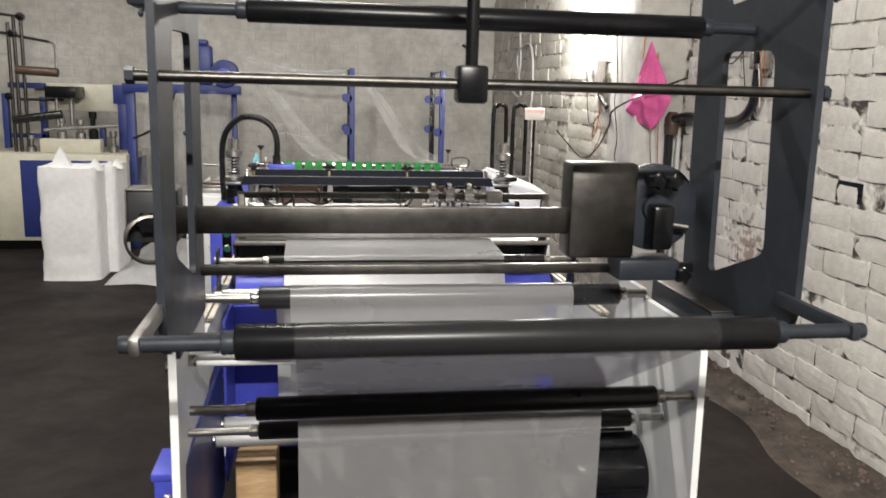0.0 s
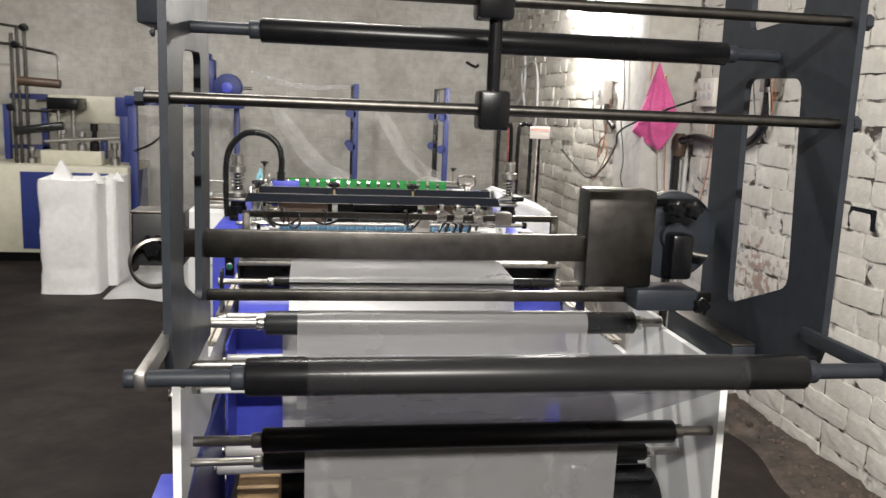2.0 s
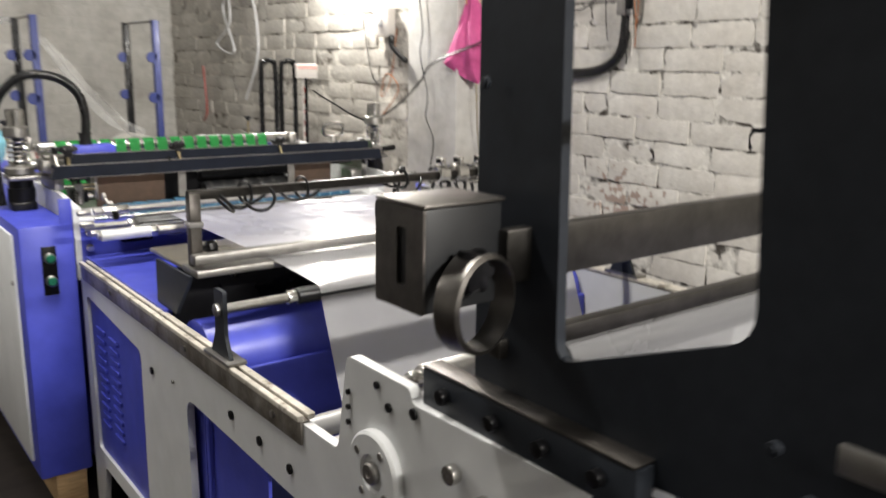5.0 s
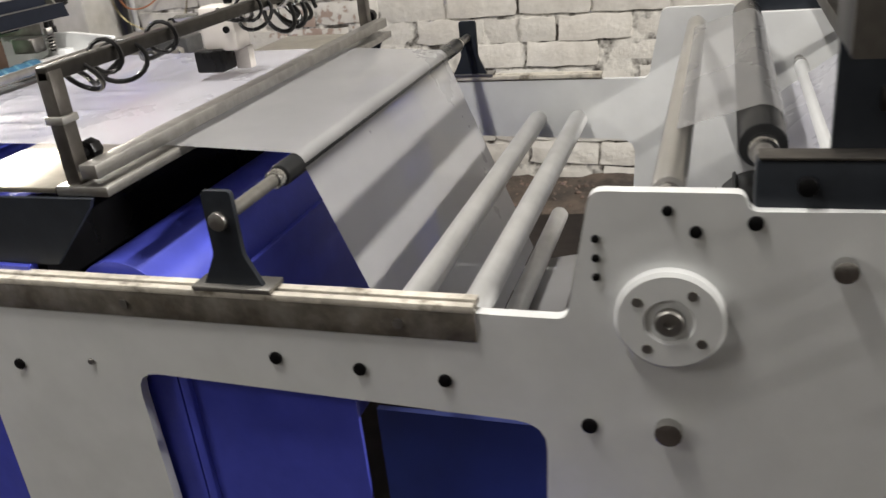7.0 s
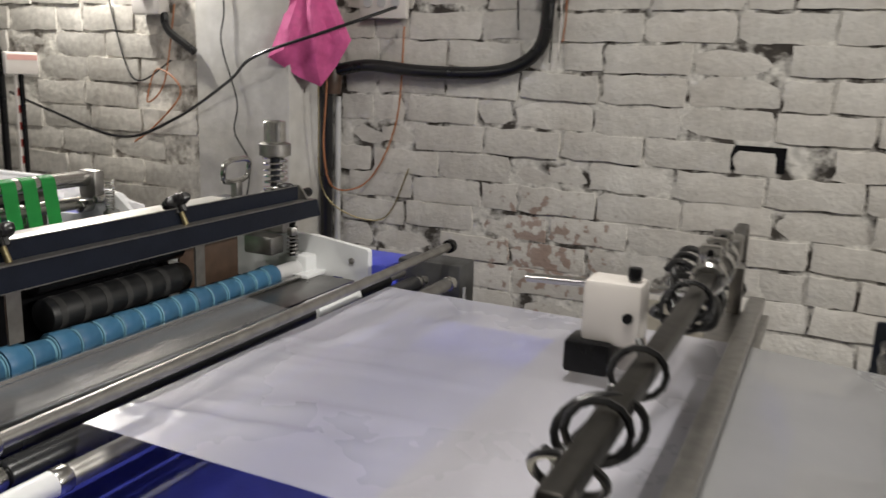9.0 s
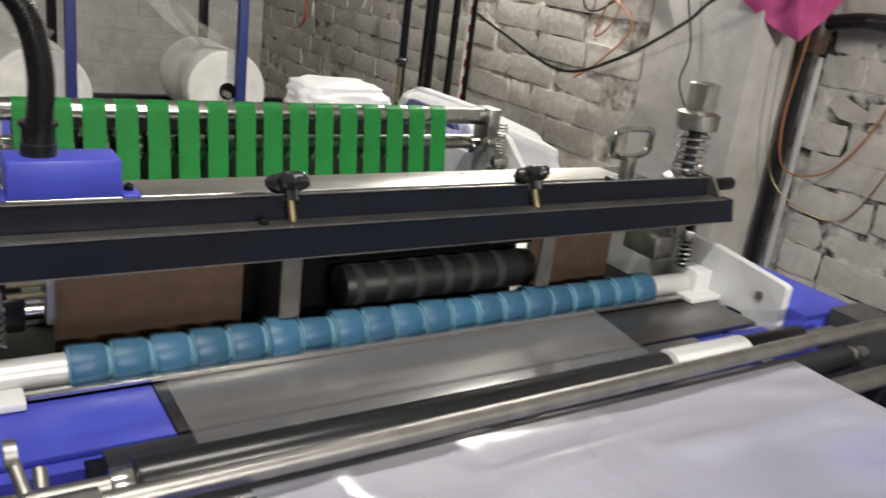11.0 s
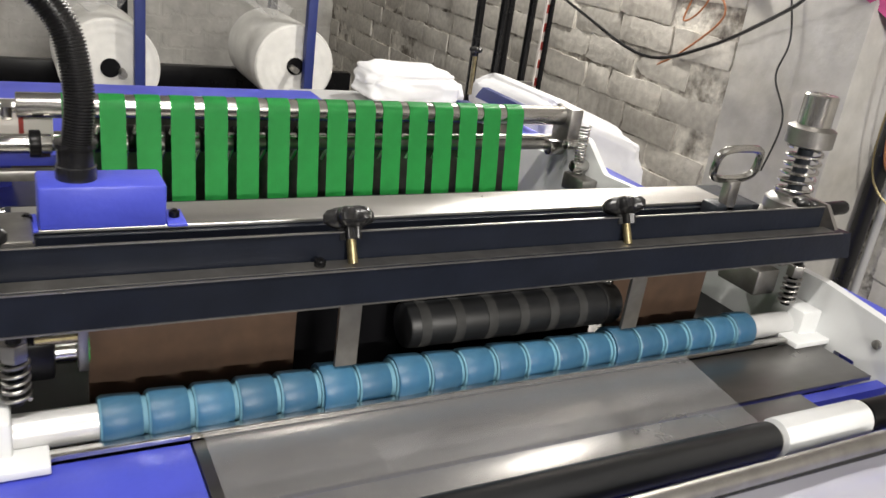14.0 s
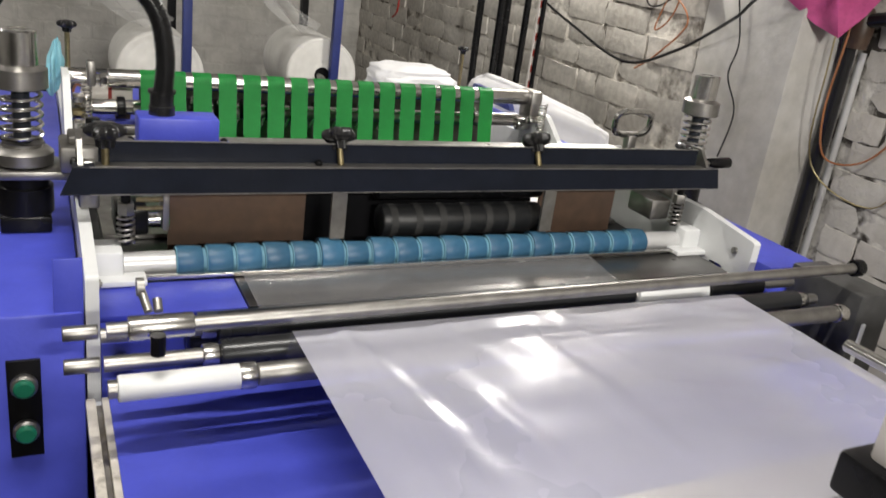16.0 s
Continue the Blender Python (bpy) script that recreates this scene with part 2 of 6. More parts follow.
M_BUNDLE = mat("soft_white_bundle", (0.82, 0.82, 0.83), 0.4, vary=0.04, scale=14, bump=0.5, bscale=16, second=(0.72, 0.72, 0.74), patch=7, coat=0.2)
M_PINK = mat("pink_fabric", (0.62, 0.11, 0.30), 0.75, vary=0.1, scale=60, bump=0.4, bscale=30, second=(0.48, 0.07, 0.22), patch=9)
M_BROWN = mat("brown_glass_cloth", (0.085, 0.052, 0.034), 0.42, vary=0.15, scale=60, second=(0.05, 0.030, 0.02), patch=9, amount=0.4)
M_HOSE = mat("black_corrugated_plastic", (0.012, 0.012, 0.013), 0.28, vary=0.1, scale=30)
M_WOOD = mat("pine_wood", (0.45, 0.30, 0.16), 0.6, vary=0.2, scale=30, stretch=(1, 8, 8), second=(0.33, 0.21, 0.1), patch=6)
M_BTN = mat("green_push_button", (0.01, 0.16, 0.09), 0.3)
M_TABLE = mat("polished_steel_plate", (0.68, 0.645, 0.56), 0.3, 1.0, vary=0.12, scale=40, second=(0.45, 0.42, 0.36), patch=8)
M_ROSE = mat("faded_rose_print", (0.62, 0.36, 0.32), 0.5)
M_RED = mat("red_plastic", (0.35, 0.03, 0.02), 0.5)
M_SKIN = mat("off_white_plastic", (0.7, 0.66, 0.62), 0.4, vary=0.05)
M_CYAN = mat("pale_blue_rag", (0.25, 0.55, 0.65), 0.8, vary=0.15, scale=40)
M_GREY = mat("grey_plastic", (0.5, 0.5, 0.5), 0.5, vary=0.06)
M_ORANGE = mat("copper_wire", (0.4, 0.16, 0.07), 0.5)
M_CEIL = mat("dusty_concrete_ceiling", (0.42, 0.41, 0.39), 0.9, vary=0.15, scale=10, bump=0.3, bscale=30)
M_BRASS = mat("zinc_plated_thread", (0.5, 0.42, 0.24), 0.35, 1.0, vary=0.2, scale=200)
M_GLOW = glow("lit_bulb", (0.95, 0.97, 1.0), 60)
M_TUBE = glow("lit_tube", (0.95, 0.97, 1.0), 8)

# ---- building helpers ----


def part(name, bm, material, parent=None, label="", smooth=True):
    me = bpy.data.meshes.new(name)
    bmesh.ops.recalc_face_normals(bm, faces=bm.faces)
    bm.to_mesh(me)
    bm.free()
    if smooth:
        me.polygons.foreach_set("use_smooth", [True] * len(me.polygons))
        me.set_sharp_from_angle(angle=radians(35))
    me.materials.append(material)
    ob = new(name, me)
    if parent:
        up = parent
        off = Vector()
        while up:
            off += up.location if up.type == "EMPTY" else Vector()
            up = up.parent
        ob.parent = parent
        if parent.type == "EMPTY":
            ob.matrix_parent_inverse = Matrix.Translation(-parent.location)
    if label:
        tagged(ob, label)
    return ob


def thing(name, loc, label, category, group="", kind=""):
    e = new(name)
    e.empty_display_size = 0.05
    e.location = loc
    return tagged(e, label, category, group, kind)


def B():
    return bmesh.new()


def bx(bm, x0, x1, y0, y1, z0, z1, bev=0.0, m=None):
    vs = bmesh.ops.create_cube(bm, size=1.0)["verts"]
    for v in vs:
        v.co = Vector((x0 + (x1 - x0) * (v.co.x + 0.5), y0 + (y1 - y0) * (v.co.y + 0.5), z0 + (z1 - z0) * (v.co.z + 0.5)))
    if m:
        for v in vs:
            v.co = m @ v.co
    if bev:
        es = {e for v in vs for e in v.link_edges}
        bmesh.ops.bevel(bm, geom=list(es), offset=bev, segments=2, profile=0.5, affect="EDGES")
    return bm


def cyl(bm, p, q, r, seg=20, r2=None, bev=0.0):
    p, q = Vector(p), Vector(q)
    d = q - p
    rot = d.to_track_quat("Z", "Y").to_matrix().to_4x4()
    vs = bmesh.ops.create_cone(bm, cap_ends=True, segments=seg, radius1=r, radius2=r if r2 is None else r2, depth=d.length,
                               matrix=Matrix.Translation((p + q) / 2) @ rot)["verts"]
    if bev:
        fs = {f for v in vs for f in v.link_faces if len(f.verts) > 4}
        es = {e for f in fs for e in f.edges}
        bmesh.ops.bevel(bm, geom=list(es), offset=bev, segments=2, profile=0.5, affect="EDGES")
    return bm


def lathe(bm, prof, base, axis=(0, 0, 1), seg=24, caps=True):
    """prof: (radius, height) pairs along axis from base."""
    rot = Vector(axis).to_track_quat("Z", "Y").to_matrix()
    base = Vector(base)
    rings = []
    for r, h in prof:
        rings.append([bm.verts.new(base + rot @ Vector((max(r, 1e-4) * math.cos(2 * math.pi * i / seg), max(r, 1e-4) * math.sin(2 * math.pi * i / seg), h))) for i in range(seg)])
    for a, b in zip(rings, rings[1:]):
        for i in range(seg):
            bm.faces.new((a[i], a[(i + 1) % seg], b[(i + 1) % seg], b[i]))
    if caps:
        bm.faces.new(rings[0][::-1])
        bm.faces.new(rings[-1])
    return bm


def spline(pts, n=8):
    pts = [Vector(p) for p in pts]
    out = []
    for i in range(len(pts) - 1):
        a, b, c, d = pts[max(i - 1, 0)], pts[i], pts[i + 1], pts[min(i + 2, len(pts) - 1)]
        for k in range(n):
            u = k / n
            out.append(0.5 * ((2 * b) + (c - a) * u + (2 * a - 5 * b + 4 * c - d) * u * u + (3 * b - a - 3 * c + d) * u ** 3))
    out.append(pts[-1])
    return out


def tube(bm, pts, r, seg=8, radii=None):
    pts = [Vector(p) for p in pts]
    up = Vector((0.13, 0.21, 0.97)).normalized()
    rings = []
    for i, p in enumerate(pts):
        d = (pts[min(i + 1, len(pts) - 1)] - pts[max(i - 1, 0)]).normalized()
        side = d.cross(up)
        if side.length < 0.05:
            side = d.cross(Vector((1, 0.1, 0)))
        side.normalize()
        up = side.cross(d).normalized()
        rr = radii[i] if radii else r
        rings.append([bm.verts.new(p + rr * (math.cos(2 * math.pi * k / seg) * side + math.sin(2 * math.pi * k / seg) * up)) for k in range(seg)])
    for a, b in zip(rings, rings[1:]):
        for k in range(seg):
            bm.faces.new((a[k], a[(k + 1) % seg], b[(k + 1) % seg], b[k]))
    bm.faces.new(rings[0][::-1])
    bm.faces.new(rings[-1])
    return bm


def rounded(poly, r=0.02, n=4):
    """Round the corners of a 2D outline."""
    out = []
    for i, p in enumerate(poly):
        p, a, b = Vector(p), Vector(poly[i - 1]), Vector(poly[(i + 1) % len(poly)])
        da, db = (a - p), (b - p)
        k = min(r, da.length * 0.45, db.length * 0.45)
        s, e = p + da.normalized() * k, p + db.normalized() * k
        for j in range(n + 1):
            u = j / n
            out.append((1 - u) ** 2 * s + 2 * u * (1 - u) * p + u * u * e)
    return out


def plate(bm, outer, holes, x0, x1):
    """A plate in the y-z plane with holes, from x0 to x1."""
    edges = []
    for loop in (outer, *holes):
        vs = [bm.verts.new((x0, q[0], q[1])) for q in loop]
        edges += [bm.edges.new((vs[i], vs[(i + 1) % len(vs)])) for i in range(len(vs))]
    fs = [g for g in bmesh.ops.triangle_fill(bm, use_beauty=True, edges=edges)["geom"] if isinstance(g, bmesh.types.BMFace)]
    ex = bmesh.ops.extrude_face_region(bm, geom=fs)
    for g in ex["geom"]:
        if isinstance(g, bmesh.types.BMVert):
            g.co.x += x1 - x0
    return bm


def sheet(bm, rows, th=0.0012, cols=14, wave=0.0, seed=0):
    """A web of film: rows of (x0, x1, y, z), lofted and given thickness."""
    grid = []
    for j, (x0, x1, y, z) in enumerate(rows):
        line = []
        for i in range(cols + 1):
            u = i / cols
            x = x0 + (x1 - x0) * u
            right = min(1.0, max(0.0, (x + 0.02) / 0.12))
            ridge = right * max(0.0, noise.noise(Vector((x * 9, y * 34 + x * 11, seed + 11))) + 0.05) * (0.4 + max(0.0, noise.noise(Vector((x * 6, y * 5, 31)))) * 1.6)
            ridge += (1 - right) * 0.5 * max(0.0, noise.noise(Vector((x * 34 + y * 6, y * 3.2, seed + 17))))
            dz = wave * (2.9 * ridge + noise.noise(Vector((x * 7 + seed, y * 4, seed))) + 0.6 * noise.noise(Vector((x * 3 - y * 9, y * 16 + x * 5, seed + 3)))) if wave and 0 < j < len(rows) - 1 else 0
            dz *= min(1.0, 0.15 + 12 * u * (1 - u))
            if wave > 0.004:
                dz *= min(1.0, max(0.0, (y - 2.50) / 0.08)) * min(1.0, max(0.0, (2.84 - y) / 0.02))
            line.append(bm.verts.new((x, y, z + dz)))
        grid.append(line)
    for a, b in zip(grid, grid[1:]):
        for i in range(cols):
            bm.faces.new((a[i], a[i + 1], b[i + 1], b[i]))
    bmesh.ops.solidify(bm, geom=list(bm.faces), thickness=th)
    return bm


def lerp_rows(a, b, n):
    return [tuple(p + (q - p) * k / n for p, q in zip(a, b)) for k in range(n + 1)]


def lobed(bm, prof, base, axis, n, depth, seg=36):
    """A turned shape whose radius swells into n lobes."""
    lathe(bm, prof, (0, 0, 0), (0, 0, 1), seg)
    turn = Matrix.Translation(base) @ Vector(axis).to_track_quat("Z", "Y").to_matrix().to_4x4()
    for v in bm.verts:
        f = 1 + depth * math.cos(n * math.atan2(v.co.y, v.co.x))
        v.co = turn @ Vector((v.co.x * f, v.co.y * f, v.co.z))
    return bm


def bolt(x, y, z, axis, parent, r=0.007, h=0.006, material=None):
    bm = B()
    a = Vector(axis)
    p = Vector((x, y, z))
    cyl(bm, p, p + a * h, r, 12, bev=0.001)
    cyl(bm, p + a * h, p + a * (h + 0.0015), r * 0.5, 6)
    return part("bolt", bm, material or M_STEEL, parent)


def helix(bm, x, y, z0, z1, r, wire, turns):
    n = int(turns * 16)
    pts = [(x + r * math.cos(2 * math.pi * turns * k / n), y + r * math.sin(2 * math.pi * turns * k / n), z0 + (z1 - z0) * k / n) for k in range(n + 1)]
    return tube(bm, pts, wire, 8)


# ---- room ----
WX, FX, BY = 1.575, 1.33, 7.25
floor = tagged(part("floor", bx(B(), -5.5, 3.0, -4, BY + 0.2, -0.2, 0), M_FLOOR), "dark worn concrete floor, dusty and stained", "floor", kind="structure")
ceiling = tagged(part("ceiling", bx(B(), -5.5, 3.0, -4, BY + 0.2, 3.0, 3.15), M_CEIL), "grey dusty concrete ceiling", "ceiling", kind="structure")
wall_back = tagged(part("wall_back", bx(B(), -5.5, FX + 0.2, BY, BY + 0.2, 0, 3.0), M_PLASTER), "rough grey whitewashed plaster wall", "wall", kind="structure")
wall_left = tagged(part("wall_left", bx(B(), -5.5, -5.3, -3.8, BY, 0, 3.0), M_PLASTER), "rough grey plaster wall", "wall", kind="structure")
wall_rear = tagged(part("wall_rear", bx(B(), -5.5, 3.0, -4, -3.8, 0, 3.0), M_PLASTER), "rough grey plaster wall", "wall", kind="structure")
wall_right = tagged(part("wall_right", bx(B(), WX, WX + 0.23, -3.8, 3.76, 0, 3.0), M_MORTAR), "whitewashed brick wall with rough dark joints", "wall", kind="structure")
wall_far_right = tagged(part("wall_far_right", bx(B(), FX + 0.012, FX + 0.45, 4.13, BY, 0, 3.0), M_MORTAR2), "rough greyish whitewashed brick wall", "wall", kind="structure")
pillar = tagged(part("pillar", bx(B(), FX, FX + 0.45, 3.76, 4.13, 0, 3.0, 0.006), M_PILLAR), "plastered grey-white concrete pillar", "pillar", kind="structure")

# ---- lamps: the wall bulb, and tube lamps added out of view ----
bulb = thing("led_bulb", BULB + Vector((0.18, 0, 0)), "lit white LED bulb on a wall holder", "lamp")
part("holder", cyl(B(), BULB + Vector((0.19, 0, 0.02)), BULB + Vector((0.07, 0, 0.02)), 0.018, 16), M_SKIN, bulb)
gl = part("globe", lathe(B(), [(0.012, 0), (0.022, 0.02), (0.032, 0.05), (0.03, 0.075), (0.016, 0.09)], BULB + Vector((0.09, 0, 0.02)), (-1, 0, 0), 20), M_GLOW, bulb)
gl.visible_shadow = False
for tx, ty, tz, tilt in UNSEEN_TUBES:
    tl = thing("unseen_tube_lamp", (tx, ty, 3.0), "unseen white fluorescent tube lamp added under the ceiling", "lamp", "ceiling tube lamps")
    part("housing", bx(B(), tx - 0.62, tx + 0.62, ty - 0.03, ty + 0.03, tz + 0.02, tz + 0.06, 0.004), M_WHITE, tl)
    part("tube", cyl(B(), (tx - 0.6, ty, tz), (tx + 0.6, ty, tz), 0.013, 12), M_TUBE, tl)
    for s in (-0.4, 0.4):
        part("hanger", cyl(B(), (tx + s, ty, tz + 0.06), (tx + s, ty, 3.0), 0.004, 8), M_DULL, tl)

# ---- unwinder stand ----
unw = thing("film_unwinder_stand", (0.06, 1.28, 0.76), "black painted steel film unwinder frame with rollers", "unwinder")
outer = [(1.060, 0.86), (1.085, 0.80), (1.49, 0.765), (1.50, 1.56), (1.060, 1.56)]
hole = rounded([(1.171, 0.938), (1.373, 0.86), (1.385, 1.30), (1.196, 1.295)], 0.025)
hole2 = rounded([(1.21, 1.40), (1.39, 1.385), (1.39, 1.52), (1.21, 1.52)], 0.02)
for x in (-0.449, 0.575):
    part("side_plate", plate(B(), rounded(outer, 0.015), [hole, hole2], x, x + 0.012), M_BLACK, unw)


def roller(y, z, x0, x1, r, shaft0, shaft1, rs, parent, material, label="", steel=None):
    ob = part("roller", cyl(B(), (x0, y, z), (x1, y, z), r, 32, bev=0.003), material, parent, label)
    for end, cc, s in ((shaft0, x0, 1), (shaft1, x1, -1)):
        sh = cyl(B(), (end, y, z), (cc, y, z), rs, 16)
        part("shaft", sh, steel or M_DULL, ob)
        part("collar", cyl(B(), (cc - s * 0.0005, y, z), (cc - s * 0.018, y, z), rs * 1.5, 20, bev=0.002), steel or M_STEEL, ob)
    return ob


roller(0.903, 0.876, -0.321, 0.446, 0.0245, -0.445, 0.575, 0.011, unw, M_RUBBER, "black rubber covered roller", M_BLACK)
roller(1.27, 0.637, -0.324, 0.435, 0.0215, -0.44, 0.545, 0.009, unw, M_RUBBER, "black rubber covered roller", M_DULL)
roller(1.28, 1.335, -0.328, 0.476, 0.020, -0.456, 0.578, 0.010, unw, M_RUBBER, "black rubber covered roller", M_BLACK)
roller(1.30, 0.765, -0.33, 0.45, 0.014, -0.45, 0.575, 0.008, unw, M_RUBBER)
for z in (1.222, 1.378):
    rod = part("tie_rod", cyl(B(), (-0.475, 1.084, z), (0.60, 1.084, z), 0.0085, 20), M_DARK, unw)
    for x in (-0.478, 0.603):
        part("nut", cyl(B(), (x - 0.006, 1.084, z), (x + 0.006, 1.084, z), 0.013, 6), M_BLACK, rod)
for x0, x1, z0, z1 in ((-0.004, 0.042, 1.193, 1.25), (-0.012, 0.042, 1.35, 1.41)):
    part("clamp_block", bx(B(), x0, x1, 1.06, 1.108, z0, z1, 0.006), M_RUBBER, unw)
part("clamp_post", cyl(B(), (0.019, 1.084, 1.25), (0.019, 1.084, 1.35), 0.010, 16), M_RUBBER, unw)
for x in (-0.447, 0.569):
    s = -1 if x < 0 else 1
    arm = part("arm", bx(B(), x - 0.007, x + 0.007, 0.885, 1.10, 0.864, 0.888, 0.003), M_DULL if x < 0 else M_BLACK, unw)
    part("bolt", cyl(B(), (x + s * 0.007, 0.903, 0.876), (x + s * 0.022, 0.903, 0.876), 0.012, 12, bev=0.002), M_BLACK, arm)
    for y, z in ((1.11, 0.84), (1.14, 0.87), (1.47, 0.80), (1.47, 1.12), (1.10, 1.31)):
        bolt(x + s * 0.013, y, z, (s, 0, 0), unw, 0.006, 0.005, M_BLACK)
# cross bar with hand wheel and brake carriage
part("cross_bar", bx(B(), -0.48, 0.30, 1.412, 1.428, 0.934, 0.986, 0.002), M_DARK, unw, "flat dark steel bar")
part("slide_rod", bx(B(), -0.46, 0.575, 1.44, 1.458, 0.846, 0.866, 0.002), M_DARK, unw, "dull square steel rod")
gb = part("guide_box", bx(B(), -0.566, -0.476, 1.425, 1.50, 0.915, 1.012, 0.003), M_RINGR, unw, "dark oiled steel guide box")
part("cover", bx(B(), -0.569, -0.475, 1.422, 1.501, 1.0125, 1.016, 0.001), M_BED, gb, "scuffed dark steel cover")
part("end_plate", plate(B(), rounded([(1.424, 0.915), (1.50, 0.915), (1.50, 1.012), (1.424, 1.012)], 0.003), [rounded([(1.45, 0.938), (1.465, 0.938), (1.465, 0.992), (1.45, 0.992)], 0.003)], -0.5695, -0.5665), M_BED, gb, "dull steel end plate with a slot")
hw = part("hand_wheel", lathe(B(), [(0.047, 0.0), (0.0475, 0.002), (0.047, 0.024), (0.0425, 0.026), (0.0425, 0), (0.047, 0.0)], (-0.525, 1.418, 0.925), (0.25, -1, 0), 40, caps=False), M_BED, unw, "dull steel ring hand wheel")
kb = B()
lobed(kb, [(0.008, 0), (0.008, 0.012), (0.017, 0.014), (0.0195, 0.018), (0.0195, 0.028), (0.016, 0.033), (0.006, 0.034)], (-0.527, 1.43, 0.955), (0, -1, 0), 6, 0.16)
part("star_knob", kb, M_RUBBER, unw)
part("carriage", bx(B(), 0.286, 0.425, 1.40, 1.475, 0.885, 1.078, 0.008), M_DARK, unw, "blackened steel carriage plate")
part("carriage_foot", bx(B(), 0.39, 0.52, 1.385, 1.465, 0.84, 0.885, 0.008), M_BLACK, unw)
bd = part("brake_disc", lathe(B(), [(0.08, 0), (0.09, 0.003), (0.09, 0.018), (0.083, 0.022), (0.03, 0.022), (0.028, 0.034)], (0.478, 1.455, 0.985), (0, -1, 0), 40), M_BLACK, unw)
part("rim", lathe(B(), [(0.088, 0), (0.0905, 0.002), (0.0905, 0.004), (0.088, 0.005)], (0.478, 1.462, 0.985), (0, -1, 0), 40), M_STEEL, bd)
part("brake_block", bx(B(), 0.455, 0.50, 1.38, 1.43, 0.905, 0.995, 0.008), M_RUBBER, unw)
part("lever_pin", cyl(B(), (0.50, 1.40, 0.955), (0.535, 1.40, 0.95), 0.006, 12), M_STEEL, unw)
for kx, kz in ((0.455, 1.045), (0.49, 1.043), (0.525, 0.852)):
    kb = B()
    lobed(kb, [(0.006, 0), (0.006, 0.04), (0.013, 0.042), (0.0155, 0.046), (0.0155, 0.055), (0.012, 0.06), (0.004, 0.061)], (kx, 1.43, kz), (0, -1, 0), 5, 0.18)
    part("star_knob", kb, M_RUBBER, unw)
part("top_bracket", bx(B(), -0.525, -0.456, 1.30, 1.47, 1.338, 1.45, 0.005), M_BLACK, unw)
# foot brackets bolted on the machine's side plates
for x0, x1, y1, z0, face in ((-0.4735, -0.4495, 1.552, 0.74, -1), (0.529, 0.575, 1.54, 0.735, 1)):
    fb = part("foot_bracket", bx(B(), x0, x1, 1.25, y1, z0, 0.808, 0.003), M_BLACK, unw)
    xf = x0 if face < 0 else x1
    part("bracket_cap", bx(B(), x0 - 0.001, x1 + 0.001, 1.252, y1 - 0.002, 0.8085, 0.8115, 0.0008), M_BED, fb)
    for y in (1.29, 1.36, 1.43, 1.51):
        part("bolt", cyl(B(), (xf, y, 0.787), (xf + face * 0.010, y, 0.787), 0.0085, 14, bev=0.001), M_RUBBER, fb)

# ---- bag making machine: side frames ----
mc = thing("bag_making_machine", (0, 2.4, 0), "white and blue plastic bag making machine with film rollers", "machine")
side = [(1.235, 0.0), (1.34, 0.0), (1.42, 0.14), (2.86, 0.14), (2.90, 0.0), (2.95, 0.0), (2.95, 0.645), (1.72, 0.645), (1.695, 0.782), (1.56, 0.782), (1.555, 0.765), (1.25, 0.765)]
w1 = rounded([(1.76, 0.20), (2.26, 0.20), (2.268, 0.53), (1.745, 0.515)], 0.035)
w2 = rounded([(2.525, 0.18), (2.90, 0.18), (2.915, 0.575), (2.52, 0.545)], 0.02)
w3 = rounded([(1.76, 0.53), (2.0, 0.545), (2.0, 0.585), (1.77, 0.585)], 0.01)
